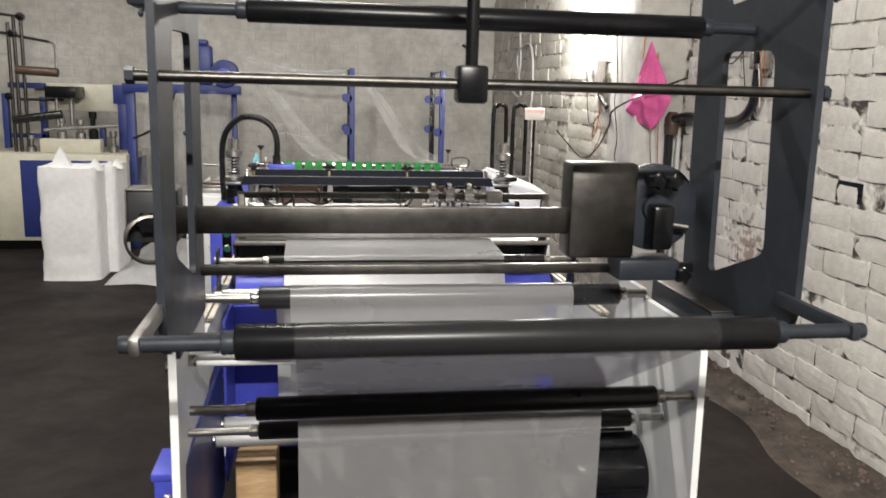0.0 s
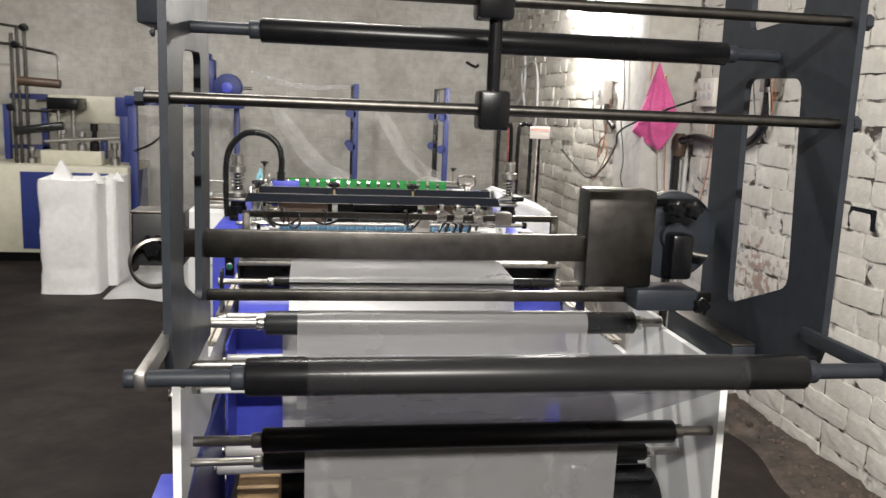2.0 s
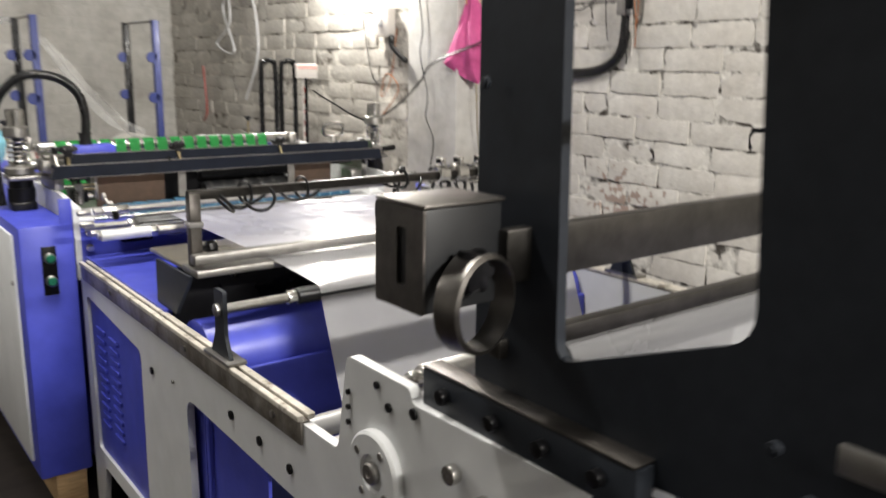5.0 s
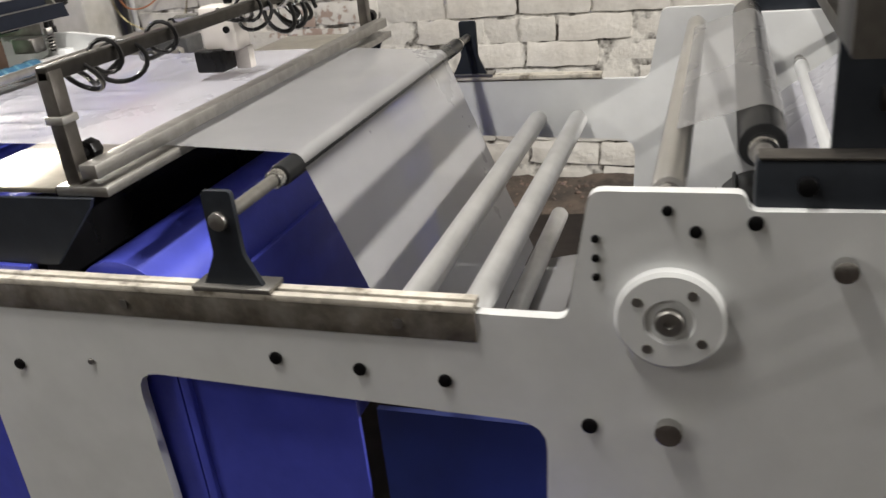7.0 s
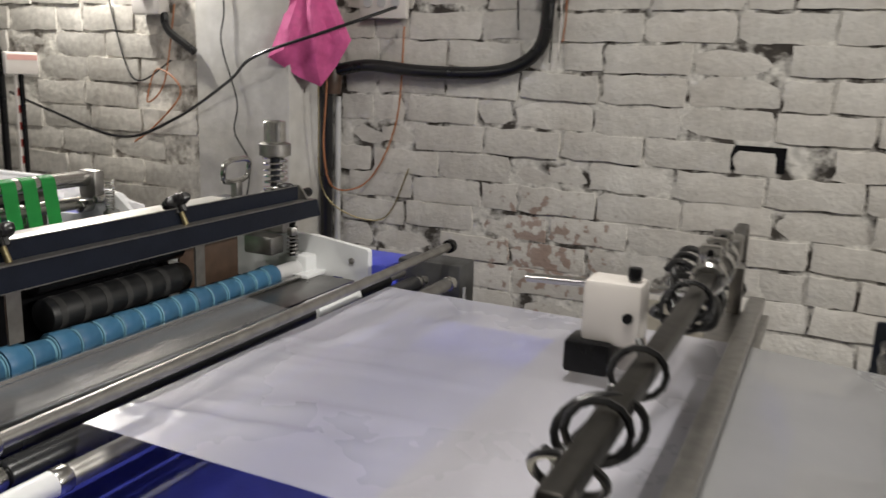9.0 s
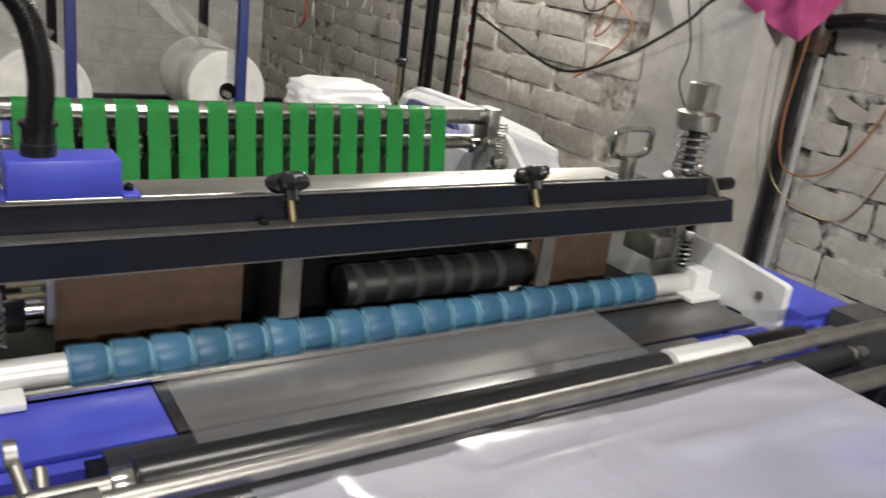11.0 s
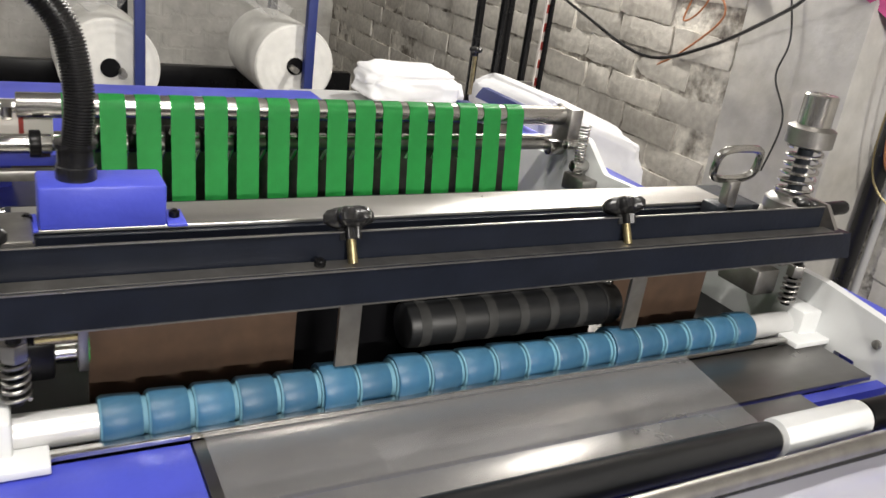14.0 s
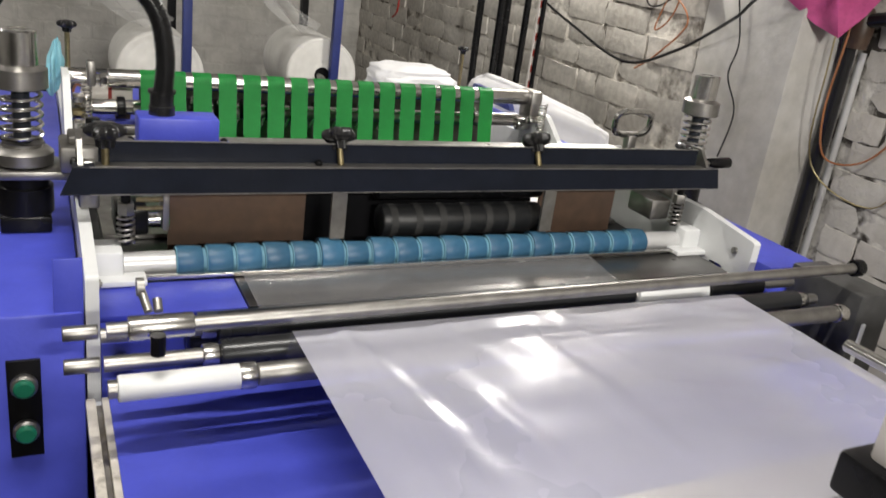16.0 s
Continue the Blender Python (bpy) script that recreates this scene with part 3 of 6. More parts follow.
for x, s in ((-0.485, -1), (0.513, 1)):
    pl = plate(B(), rounded(side, 0.012), [w1, w2], x, x + 0.014)
    if s < 0:
        for v in pl.verts:
            v.co.x += 0.055 * max(0.0, 1.50 - v.co.y)
    sp = part("side_plate", pl, M_WHITE, mc, "white painted steel side plate")
    xo = x if s < 0 else x + 0.014
    dk = part("bearing_disc", lathe(B(), [(0.052, 0), (0.052, 0.010), (0.048, 0.013), (0.024, 0.013), (0.022, 0.009), (0.010, 0.009), (0.009, 0.014)], (xo, 1.621, 0.656), (s, 0, 0), 40), M_WHITE, sp)
    part("shaft_end", lathe(B(), [(0.014, 0), (0.014, 0.006), (0.012, 0.008), (0.005, 0.008), (0.004, 0.005)], (xo + s * 0.0092, 1.621, 0.656), (s, 0, 0), 24), M_DULL, dk)
    for k in range(4):
        a = k * math.pi / 2 + 0.6
        part("screw", cyl(B(), (xo + s * 0.0128, 1.621 + 0.036 * math.cos(a), 0.656 + 0.036 * math.sin(a)), (xo + s * 0.0145, 1.621 + 0.036 * math.cos(a), 0.656 + 0.036 * math.sin(a)), 0.005, 10), M_DULL, dk)
    for y, z, r, m in ((1.475, 0.715, 0.011, M_STEEL), (1.425, 0.70, 0.011, M_STEEL), (1.37, 0.685, 0.011, M_STEEL), (1.55, 0.755, 0.007, M_RUBBER), (1.60, 0.745, 0.006, M_RUBBER), (1.625, 0.765, 0.005, M_RUBBER),
                       (1.70, 0.52, 0.009, M_RUBBER), (1.62, 0.525, 0.014, M_STEEL), (1.855, 0.56, 0.008, M_RUBBER), (1.955, 0.565, 0.008, M_RUBBER), (2.06, 0.57, 0.008, M_RUBBER), (2.45, 0.525, 0.008, M_RUBBER), (2.33, 0.54, 0.004, M_DULL),
                       (1.69, 0.735, 0.004, M_RUBBER), (1.69, 0.715, 0.004, M_RUBBER), (1.69, 0.695, 0.004, M_RUBBER), (1.34, 0.62, 0.010, M_RUBBER), (1.30, 0.45, 0.012, M_STEEL)):
        b = cyl(B(), (xo, y, z), (xo + s * (0.012 if r > 0.01 else 0.004), y, z), r, 12, bev=0.001)
        part("bolt", b, m, sp)
    # slotted rail on top of the side frame
    ri = x - 0.004 if s < 0 else x + 0.002
    rl = part("rail", bx(B(), ri, ri + 0.016, 1.815, 2.93, 0.612, 0.648, 0.002), M_RAIL, mc, "worn painted slotted steel rail")
    for a, b in ((ri - 0.004, ri + 0.006), (ri + 0.012, ri + 0.024)):
        part("rail_lip", bx(B(), a, b, 1.815, 2.93, 0.6485, 0.657, 0.001), M_LIP, rl)
    for y in (1.90, 2.25, 2.7):
        part("bolt", cyl(B(), (ri if s < 0 else ri + 0.016, y, 0.63), ((ri if s < 0 else ri + 0.016) + s * 0.003, y, 0.63), 0.006, 10), M_DULL, rl)
    # bracket for the web roller
    br = part("roller_bracket", plate(B(), rounded([(2.055, 0.657), (2.135, 0.657), (2.112, 0.70), (2.112, 0.775), (2.075, 0.775), (2.075, 0.70)], 0.006), [], x - 0.001, x + 0.006), M_BLACK, mc)
    part("bolt", cyl(B(), (xo - s * 0.002, 2.095, 0.741), (xo + s * 0.008, 2.095, 0.741), 0.011, 14, bev=0.002), M_DULL, br)
    part("foot", bx(B(), ri - 0.006, ri + 0.028, 2.045, 2.145, 0.657, 0.663, 0.001), M_DULL, br)

part("side_cover", bx(B(), -0.478, -0.470, 2.515, 2.925, 0.17, 0.585), M_BLUE, mc, "royal blue louvred cover panel")
for k in range(11):
    part("louvre", bx(B(), -0.4835, -0.477, 2.70, 2.76, 0.26 + k * 0.024, 0.270 + k * 0.024, 0.001), M_BLUE, mc)
    part("louvre", bx(B(), -0.4835, -0.477, 2.80, 2.86, 0.26 + k * 0.024, 0.270 + k * 0.024, 0.001), M_BLUE, mc)
part("side_cover", bx(B(), -0.462, -0.456, 1.98, 2.40, 0.15, 0.60), M_BLUE, mc)
part("cross_panel", bx(B(), -0.47, 0.513, 2.22, 2.226, 0.14, 0.59), M_BLUE, mc)
part("front_panel", bx(B(), -0.47, 0.513, 2.205, 2.2195, 0.14, 0.585, 0.004), M_BLUE, mc)
tr = B()
bx(tr, -0.47, 0.513, 2.40, 2.95, 0.655, 0.662)
part("film_tray", tr, M_BLUE, mc, "blue painted sheet metal tray")
part("tray_lip", cyl(B(), (-0.452, 2.286, 0.592), (0.50, 2.286, 0.592), 0.074, 40, bev=0.002), M_BLUE, mc, "rounded royal blue tray edge")
part("dark_cover", bx(B(), -0.455, 0.49, 2.385, 2.40, 0.60, 0.745), M_RUBBER, mc)
bk = plate(B(), [(2.36, 0.663), (2.463, 0.663), (2.46, 0.752), (2.28, 0.752), (2.285, 0.742)], [], -0.462, -0.456)
part("gusset", bk, M_BLACK, mc)
part("gusset", plate(B(), [(2.36, 0.664), (2.50, 0.742), (2.50, 0.752), (2.28, 0.752), (2.30, 0.70)], [], 0.49, 0.496), M_BLACK, mc)
part("cross_member", bx(B(), -0.47, 0.513, 1.30, 1.36, 0.14, 0.20, 0.004), M_BLUE, mc)
part("inner_panel", bx(B(), -0.47, -0.462, 1.30, 1.95, 0.15, 0.50), M_NAVY, mc)

# rollers before the table
roller(1.54, 0.776, -0.335, 0.45, 0.0245, -0.47, 0.513, 0.010, mc, M_GREYROLL)
roller(1.628, 0.757, -0.42, 0.46, 0.017, -0.47, 0.513, 0.008, mc, M_ALU)
roller(2.095, 0.741, -0.345, 0.432, 0.0145, -0.478, 0.512, 0.008, mc, M_GREYROLL)
roller(1.948, 0.565, -0.455, 0.50, 0.019, -0.47, 0.513, 0.008, mc, M_PALE)
roller(1.862, 0.565, -0.455, 0.50, 0.019, -0.47, 0.513, 0.008, mc, M_PALE)
roller(1.732, 0.38, -0.455, 0.50, 0.019, -0.47, 0.513, 0.008, mc, M_PALE)
roller(1.91, 0.345, -0.455, 0.50, 0.019, -0.47, 0.513, 0.008, mc, M_PALE)
roller(1.44, 0.675, -0.45, 0.46, 0.012, -0.47, 0.513, 0.008, mc, M_WHITE)
roller(1.40, 0.54, -0.33, 0.44, 0.018, -0.47, 0.513, 0.008, mc, M_RUBBER)
mot = part("drive_motor", cyl(B(), (0.34, 1.50, 0.37), (0.505, 1.50, 0.37), 0.085, 28, bev=0.006), M_RUBBER, mc, "black finned electric motor")
for k in range(12):
    a = k * math.tau / 12
    part("fin", bx(B(), 0.36, 0.49, -0.003, 0.003, 0.08, 0.096, 0, Matrix.Translation((0, 1.50, 0.37)) @ Matrix.Rotation(a, 4, "X")), M_RUBBER, mot)

# photocell bridge over the film
sb = thing("photocell_bridge", (0.03, 2.30, 0.752), "dark steel bridge carrying a white photocell unit above the film", "sensor bridge")
for x in (-0.437, 0.487):
    up = part("upright", bx(B(), x - 0.011, x + 0.011, 2.302, 2.322, 0.752, 0.90, 0.002), M_BED, sb)
    part("clip", bx(B(), x - 0.014, x + 0.014, 2.299, 2.325, 0.838, 0.848, 0.002), M_ALU, up)
    kb = cyl(B(), (x + 0.011, 2.312, 0.795), (x + 0.022, 2.312, 0.795), 0.006, 10)
    cyl(kb, (x + 0.022, 2.312, 0.795), (x + 0.04, 2.312, 0.795), 0.014, 8, bev=0.003)
    part("clamp_knob", kb, M_RUBBER, up)
part("cross_tube", bx(B(), -0.448, 0.498, 2.303, 2.321, 0.887, 0.905, 0.003), M_DARK, sb, "square dull steel tube")
part("base_bar", bx(B(), -0.455, 0.50, 2.268, 2.292, 0.774, 0.792, 0.002), M_DULL, sb)
part("table_bar", bx(B(), -0.455, 0.50, 2.26, 2.335, 0.752, 0.765, 0.002), M_DULL, sb)
part("table_plate", bx(B(), -0.455, 0.50, 2.336, 2.515, 0.756, 0.763, 0.001), M_TABLE, sb, "polished sheet metal table plate")
part("photocell_body", bx(B(), 0.064, 0.112, 2.372, 2.44, 0.817, 0.893, 0.007), M_SKIN, sb, "off-white photocell housing")
part("photocell_leg", bx(B(), 0.095, 0.115, 2.372, 2.402, 0.78, 0.82, 0.003), M_SKIN, sb)
part("photocell_hole", cyl(B(), (0.056, 2.385, 0.855), (0.0602, 2.385, 0.855), 0.006, 12), M_RUBBER, sb)
part("sensor_head", bx(B(), 0.05, 0.098, 2.40, 2.455, 0.783, 0.822, 0.005), M_RUBBER, sb)
part("slide_rod", cyl(B(), (0.105, 2.31, 0.884), (0.13, 2.53, 0.868), 0.006, 14), M_STEEL, sb)
part("slide_rod", cyl(B(), (0.115, 2.31, 0.885), (0.30, 2.31, 0.87), 0.005, 14), M_STEEL, sb)
for x, r in ((0.135, 0.020), (0.185, 0.023), (0.245, 0.021)):
    clp = lathe(B(), [(r * 0.8, -0.016), (r, -0.013), (r, 0.013), (r * 0.8, 0.016)], (x, 2.312, 0.897), (1, 0.05, 0), 24)
    cl = part("sensor_clamp", clp, M_STEEL, sb, "bright chromed clamp collar")
    part("clamp_ear", bx(B(), x - 0.007, x + 0.007, 2.30, 2.325, 0.915, 0.935, 0.003), M_STEEL, cl)
    part("clamp_screw", cyl(B(), (x - 0.012, 2.312, 0.927), (x + 0.012, 2.312, 0.927), 0.004, 10), M_RUBBER, cl)
part("clamp_knob", cyl(B(), (0.08, 2.385, 0.895), (0.08, 2.385, 0.91), 0.008, 10, bev=0.002), M_RUBBER, sb)
part("sensor_clamp", bx(B(), 0.30, 0.35, 2.295, 2.335, 0.875, 0.915, 0.006), M_DULL, sb)
cb = [(0.135 + 0.02 * math.sin(k * 0.62) + 0.0022 * k, 2.33 + 0.030 * math.cos(k * 0.62), 0.868 + 0.028 * math.sin(k * 0.62 + 0.8) + 0.012 * math.cos(k * 0.31)) for k in range(46)]
part("coiled_cable", tube(B(), spline(cb, 3), 0.0042, 8), M_HOSE, sb)
for x in (-0.34, -0.22, 0.02):
    pts = [(x - 0.05 + 0.02 * k, 2.335 + 0.012 * math.sin(k * 1.3 + x * 9), 0.90 - 0.05 * math.sin(math.pi * k / 6) * (0.5 + abs(x))) for k in range(7)]
    part("cable_loop", tube(B(), spline(pts, 5), 0.0035, 8), M_HOSE, sb)
    ring = [(x + 0.012 * math.sin(a * 0.5), 2.316 + 0.021 * math.cos(a), 0.893 + 0.021 * math.sin(a)) for a in [q * math.tau / 14 for q in range(15)]]
    part("cable_tie", tube(B(), ring, 0.003, 6), M_HOSE, sb)
random.seed(17)
for x, r in ((-0.375, 0.024), (-0.30, 0.028), (0.055, 0.026)):
    ph = random.random() * 6
    ring = [(x + 0.018 * math.sin(a + ph), 2.322 + r * math.cos(a), 0.885 + r * 0.9 * math.sin(a) - 0.006) for a in [q * math.tau / 20 for q in range(24)]]
    part("cable_loop", tube(B(), ring, 0.0033, 8), M_HOSE, sb)

# ---- the film web ----
web = thing("plastic_film_web", (0.03, 1.27, 0.02), "lavender white plastic film stretched over the rollers", "plastic film")


def arc(x0, x1, y, z, r, a0, a1, n=8):
    return [(x0, x1, y + r * math.cos(radians(a0 + (a1 - a0) * k / n)), z + r * math.sin(radians(a0 + (a1 - a0) * k / n))) for k in range(n + 1)]


L, R = -0.305, 0.312
# ramp, lower, hanging and bed spans wear the film copies greyed for shade
ramp_rows = arc(L, R, 2.095, 0.741, 0.0165, 170, 95, 6) + lerp_rows((L, R, 2.11, 0.7585), (L, R, 2.283, 0.7683), 6)
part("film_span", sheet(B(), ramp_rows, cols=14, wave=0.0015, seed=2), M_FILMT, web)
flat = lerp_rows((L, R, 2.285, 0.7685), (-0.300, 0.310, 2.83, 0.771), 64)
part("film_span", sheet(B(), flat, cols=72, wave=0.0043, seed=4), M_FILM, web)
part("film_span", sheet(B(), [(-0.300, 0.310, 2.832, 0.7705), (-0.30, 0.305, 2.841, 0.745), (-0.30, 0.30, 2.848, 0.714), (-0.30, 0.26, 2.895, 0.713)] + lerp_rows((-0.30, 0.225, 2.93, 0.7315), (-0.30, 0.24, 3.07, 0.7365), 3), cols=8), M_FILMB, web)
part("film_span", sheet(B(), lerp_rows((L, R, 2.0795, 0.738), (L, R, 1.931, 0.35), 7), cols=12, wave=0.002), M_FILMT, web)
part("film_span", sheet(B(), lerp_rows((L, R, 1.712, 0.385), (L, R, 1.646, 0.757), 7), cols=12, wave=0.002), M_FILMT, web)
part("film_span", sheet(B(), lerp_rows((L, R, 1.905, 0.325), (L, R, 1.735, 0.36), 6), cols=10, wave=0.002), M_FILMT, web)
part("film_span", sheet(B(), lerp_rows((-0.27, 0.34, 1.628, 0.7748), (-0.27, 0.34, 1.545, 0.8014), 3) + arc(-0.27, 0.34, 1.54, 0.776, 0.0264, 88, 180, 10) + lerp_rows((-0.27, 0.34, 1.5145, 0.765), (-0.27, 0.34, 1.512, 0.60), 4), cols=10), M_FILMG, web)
part("film_span", sheet(B(), lerp_rows((-0.26, 0.345, 1.50, 0.64), (-0.255, 0.35, 1.325, 0.772), 3) + lerp_rows((-0.255, 0.35, 1.30, 0.7802), (-0.243, 0.354, 0.92, 0.896), 8), cols=14), M_FILM, web)
part("film_wrap", sheet(B(), arc(-0.243, 0.354, 0.903, 0.876, 0.0264, 80, 285, 18), cols=14), M_FILMW, web)
part("film_span", sheet(B(), lerp_rows((-0.243, 0.354, 0.915, 0.852), (-0.25, 0.342, 1.285, 0.655), 8), cols=14, wave=0.003, seed=7), M_FILM, web)
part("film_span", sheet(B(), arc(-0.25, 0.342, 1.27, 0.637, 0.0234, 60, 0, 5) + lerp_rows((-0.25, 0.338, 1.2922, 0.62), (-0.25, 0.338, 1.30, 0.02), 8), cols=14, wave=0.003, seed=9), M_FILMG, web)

# ---- sealing station ----
bar = part("guide_bar", cyl(B(), (-0.478, 2.82, 0.793), (0.524, 2.82, 0.802), 0.0076, 20), M_DULL, mc, "polished steel guide bar")
part("collar", cyl(B(), (-0.46, 2.82, 0.7935), (-0.40, 2.82, 0.7935), 0.012, 20, bev=0.002), M_STEEL, bar)
part("end_cap", cyl(B(), (0.515, 2.82, 0.802), (0.532, 2.82, 0.802), 0.0125, 16, bev=0.002), M_RUBBER, bar)
part("clamp_screw", cyl(B(), (-0.435, 2.80, 0.775), (-0.435, 2.80, 0.795), 0.007, 10), M_RUBBER, bar)
part("link", cyl(B(), (-0.44, 2.83, 0.805), (-0.445, 2.848, 0.82), 0.0042, 12), M_DULL, bar)
part("link_eye", lathe(B(), [(0.009, 0), (0.009, 0.007), (0.004, 0.007)], (-0.449, 2.85, 0.822), (1, 0, 0), 20), M_DULL, bar)
part("link_pin", cyl(B(), (-0.43, 2.84, 0.80), (-0.43, 2.85, 0.808), 0.0045, 12), M_DULL, bar)
for y, z in ((2.82, 0.793), (2.80, 0.77)):
    part("end_bolt", cyl(B(), (-0.515, y, z), (-0.485, y, z), 0.007, 12, bev=0.001), M_DULL, bar)
roller(2.862, 0.735, -0.366, 0.47, 0.0155, -0.478, 0.51, 0.008, mc, M_GREYROLL, "dark grey roller with steel ends")
roller(2.808, 0.738, -0.34, 0.49, 0.0115, -0.478, 0.51, 0.009, mc, M_DULL)
part("white_sleeve", cyl(B(), (-0.470, 2.808, 0.738), (-0.352, 2.808, 0.738), 0.0128, 20, bev=0.002), M_WHITE, mc)
rr = roller(2.91, 0.742, -0.36, 0.20, 0.017, -0.478, 0.51, 0.008, mc, M_GREYROLL)
part("white_sleeve", cyl(B(), (0.205, 2.91, 0.742), (0.33, 2.91, 0.742), 0.019, 24, bev=0.002), M_WHITE, mc)
part("rubber_sleeve", cyl(B(), (0.335, 2.91, 0.742), (0.44, 2.91, 0.742), 0.017, 24, bev=0.002), M_RUBBER, mc)
part("bed_plate", bx(B(), -0.308, 0.46, 2.985, 3.0735, 0.722, 0.728, 0.001), M_POLISH, mc, "polished worn steel bed plate")
part("bed_apron", bx(B(), -0.474, -0.309, 2.985, 3.0735, 0.720, 0.7265, 0.001), M_BLUE, mc, "glossy royal blue sheet metal")
part("bed_edge", bx(B(), -0.474, 0.46, 3.074, 3.084, 0.7285, 0.734, 0.001), M_STEEL, mc)
part("bed_plate", bx(B(), -0.37, 0.33, 2.925, 2.980, 0.722, 0.7275, 0.001), M_POLISH, mc, "polished worn steel bed plate")
part("bed_block", bx(B(), -0.385, -0.31, 2.93, 2.98, 0.69, 0.722, 0.003), M_RUBBER, mc)
part("bed_side", bx(B(), -0.474, 0.474, 2.97, 2.985, 0.60, 0.72), M_BLUE, mc)
for x, z in ((-0.455, 0.738), (-0.455, 0.70)):
    bolt(x, 2.969, z - 0.02, (0, -1, 0), mc, 0.010, 0.008)
# blue banded rubber roller
nr = part("nip_roller", cyl(B(), (-0.47, 3.105, 0.739), (0.47, 3.105, 0.739), 0.0155, 24), M_PALE, mc, "pale satin nip roller under blue rubber bands")
random.seed(5)
part("core_sleeve", cyl(B(), (-0.376, 3.105, 0.739), (0.370, 3.105, 0.739), 0.0172, 28), M_TEALE, nr)
NB = 20
wb = 0.75 / NB
bm0 = lathe(B(), [(0.0168, 0.0032), (0.0208, 0.0034), (0.0217, 0.0052), (0.0212, wb * 0.55), (0.0203, wb - 0.0040), (0.0195, wb - 0.0026), (0.0168, wb - 0.0024)], (0, 0, 0), (1, 0, 0), 28)
first = part("rubber_band", bm0, M_TEAL, nr)
for k in range(NB):
    ob = first if k == 0 else first.copy()
    if k:
        scene.collection.objects.link(ob)
    g = 1.0 + random.uniform(-0.06, 0.06) + (0.12 if k in (5, 7, 14) else 0) - (0.04 if k in (6, 15) else 0)
    ob.location = (-0.379 + k * wb, 3.105, 0.739)
    ob.scale = (1.0, g, g)
for k in range(NB):
    e = part("band_edge", lathe(B(), [(0.0168, 0.0), (0.0202, 0.0004), (0.0209, 0.0018), (0.0168, 0.0020)], (-0.379 + k * wb + 0.0016, 3.105, 0.739), (1, 0, 0), 24), M_TEALE, nr)
# white end plates with bearing blocks
for x, s in ((-0.489, 1), (0.475, -1)):
    ep = part("end_plate", plate(B(), rounded([(2.965, 0.60), (3.34, 0.60), (3.34, 0.80), (3.09, 0.80), (2.965, 0.785)], 0.006), [rounded([(3.02, 0.70), (3.05, 0.70), (3.05, 0.725), (3.02, 0.725)], 0.003)], x, x + 0.014), M_WHITE, mc, "white steel end plate")
    xi = x + 0.014 if s > 0 else x
    part("bearing_block", bx(B(), min(xi, xi + s * 0.035), max(xi, xi + s * 0.035), 3.08, 3.13, 0.715, 0.765, 0.004), M_WHITE, ep)
    part("bearing_foot", bx(B(), min(xi, xi + s * 0.06), max(xi, xi + s * 0.06), 3.06, 3.09, 0.728, 0.735, 0.001), M_WHITE, ep)
    bolt(xi, 3.0, 0.76, (s, 0, 0), ep, 0.006, 0.004, M_DULL)
    bolt(xi, 3.03, 0.685, (s, 0, 0), ep, 0.009, 0.008)
    sp2 = part("tension_screw", cyl(B(), (xi + s * 0.04, 3.108, 0.765), (xi + s * 0.04, 3.108, 0.86), 0.006, 12), M_RUBBER, mc)
    part("tension_spring", helix(B(), xi + s * 0.04, 3.108, 0.767, 0.803, 0.0095, 0.0018, 5), M_DULL, sp2)
    part("tension_nut", cyl(B(), (xi + s * 0.04, 3.108, 0.804), (xi + s * 0.04, 3.108, 0.82), 0.0105, 6, bev=0.001), M_DULL, sp2)
    part("pressure_arm", bx(B(), min(xi + s * 0.03, xi + s * 0.07), max(xi + s * 0.03, xi + s * 0.07), 3.135, 3.20, 0.765, 0.80, 0.004), M_RUBBER if s > 0 else M_DULL, mc)
part("edge_guard", bx(B(), -0.520, -0.4905, 2.966, 2.970, 0.70, 0.806, 0.0012), M_BLUE, mc, "royal blue upright edge guard")
# small fittings beside the brown sheet
fit = part("spring_fitting", cyl(B(), (-0.445, 3.16, 0.778), (-0.385, 3.16, 0.778), 0.011, 16), M_STEEL, mc)
part("green_ring", cyl(B(), (-0.388, 3.16, 0.778), (-0.378, 3.16, 0.778), 0.012, 16), M_GREEN, fit)
for z in (0.80, 0.812):
    part("brass_nipple", cyl(B(), (-0.42, 3.14, z), (-0.385, 3.14, z), 0.0035, 10), M_BRASS, fit)
part("angle_clip", bx(B(), -0.388, -0.38, 3.135, 3.175, 0.77, 0.83, 0.001), M_DULL, fit)
# pressure roller and brown cloth behind
for x0, x1 in ((-0.378, -0.192), (0.196, 0.345)):
    part("cloth_sheet", bx(B(), x0, x1, 3.165, 3.169, 0.69, 0.85), M_BROWN, mc, "brown glass cloth sheet")
part("back_sheet", bx(B(), -0.192, 0.196, 3.19, 3.194, 0.69, 0.85), M_RUBBER, mc)
pr = part("pressure_roller", cyl(B(), (-0.085, 3.15, 0.772), (0.185, 3.15, 0.772), 0.024, 24, bev=0.004), M_RINGR, mc, "black pressure roller with pale ring marks")
for k in range(7):
    part("ring", cyl(B(), (-0.074 + k * 0.039, 3.15, 0.772), (-0.0625 + k * 0.039, 3.1505, 0.772), 0.0246, 24), M_RING, pr)
part("upper_roller", cyl(B(), (-0.09, 3.163, 0.818), (0.19, 3.163, 0.818), 0.018, 24, bev=0.003), M_RUBBER, mc)
# block added to blacken the deep gap behind the nip roller
part("dark_gap_block", bx(B(), -0.47, 0.47, 3.125, 3.60, 0.6005, 0.70), M_RUBBER, mc)
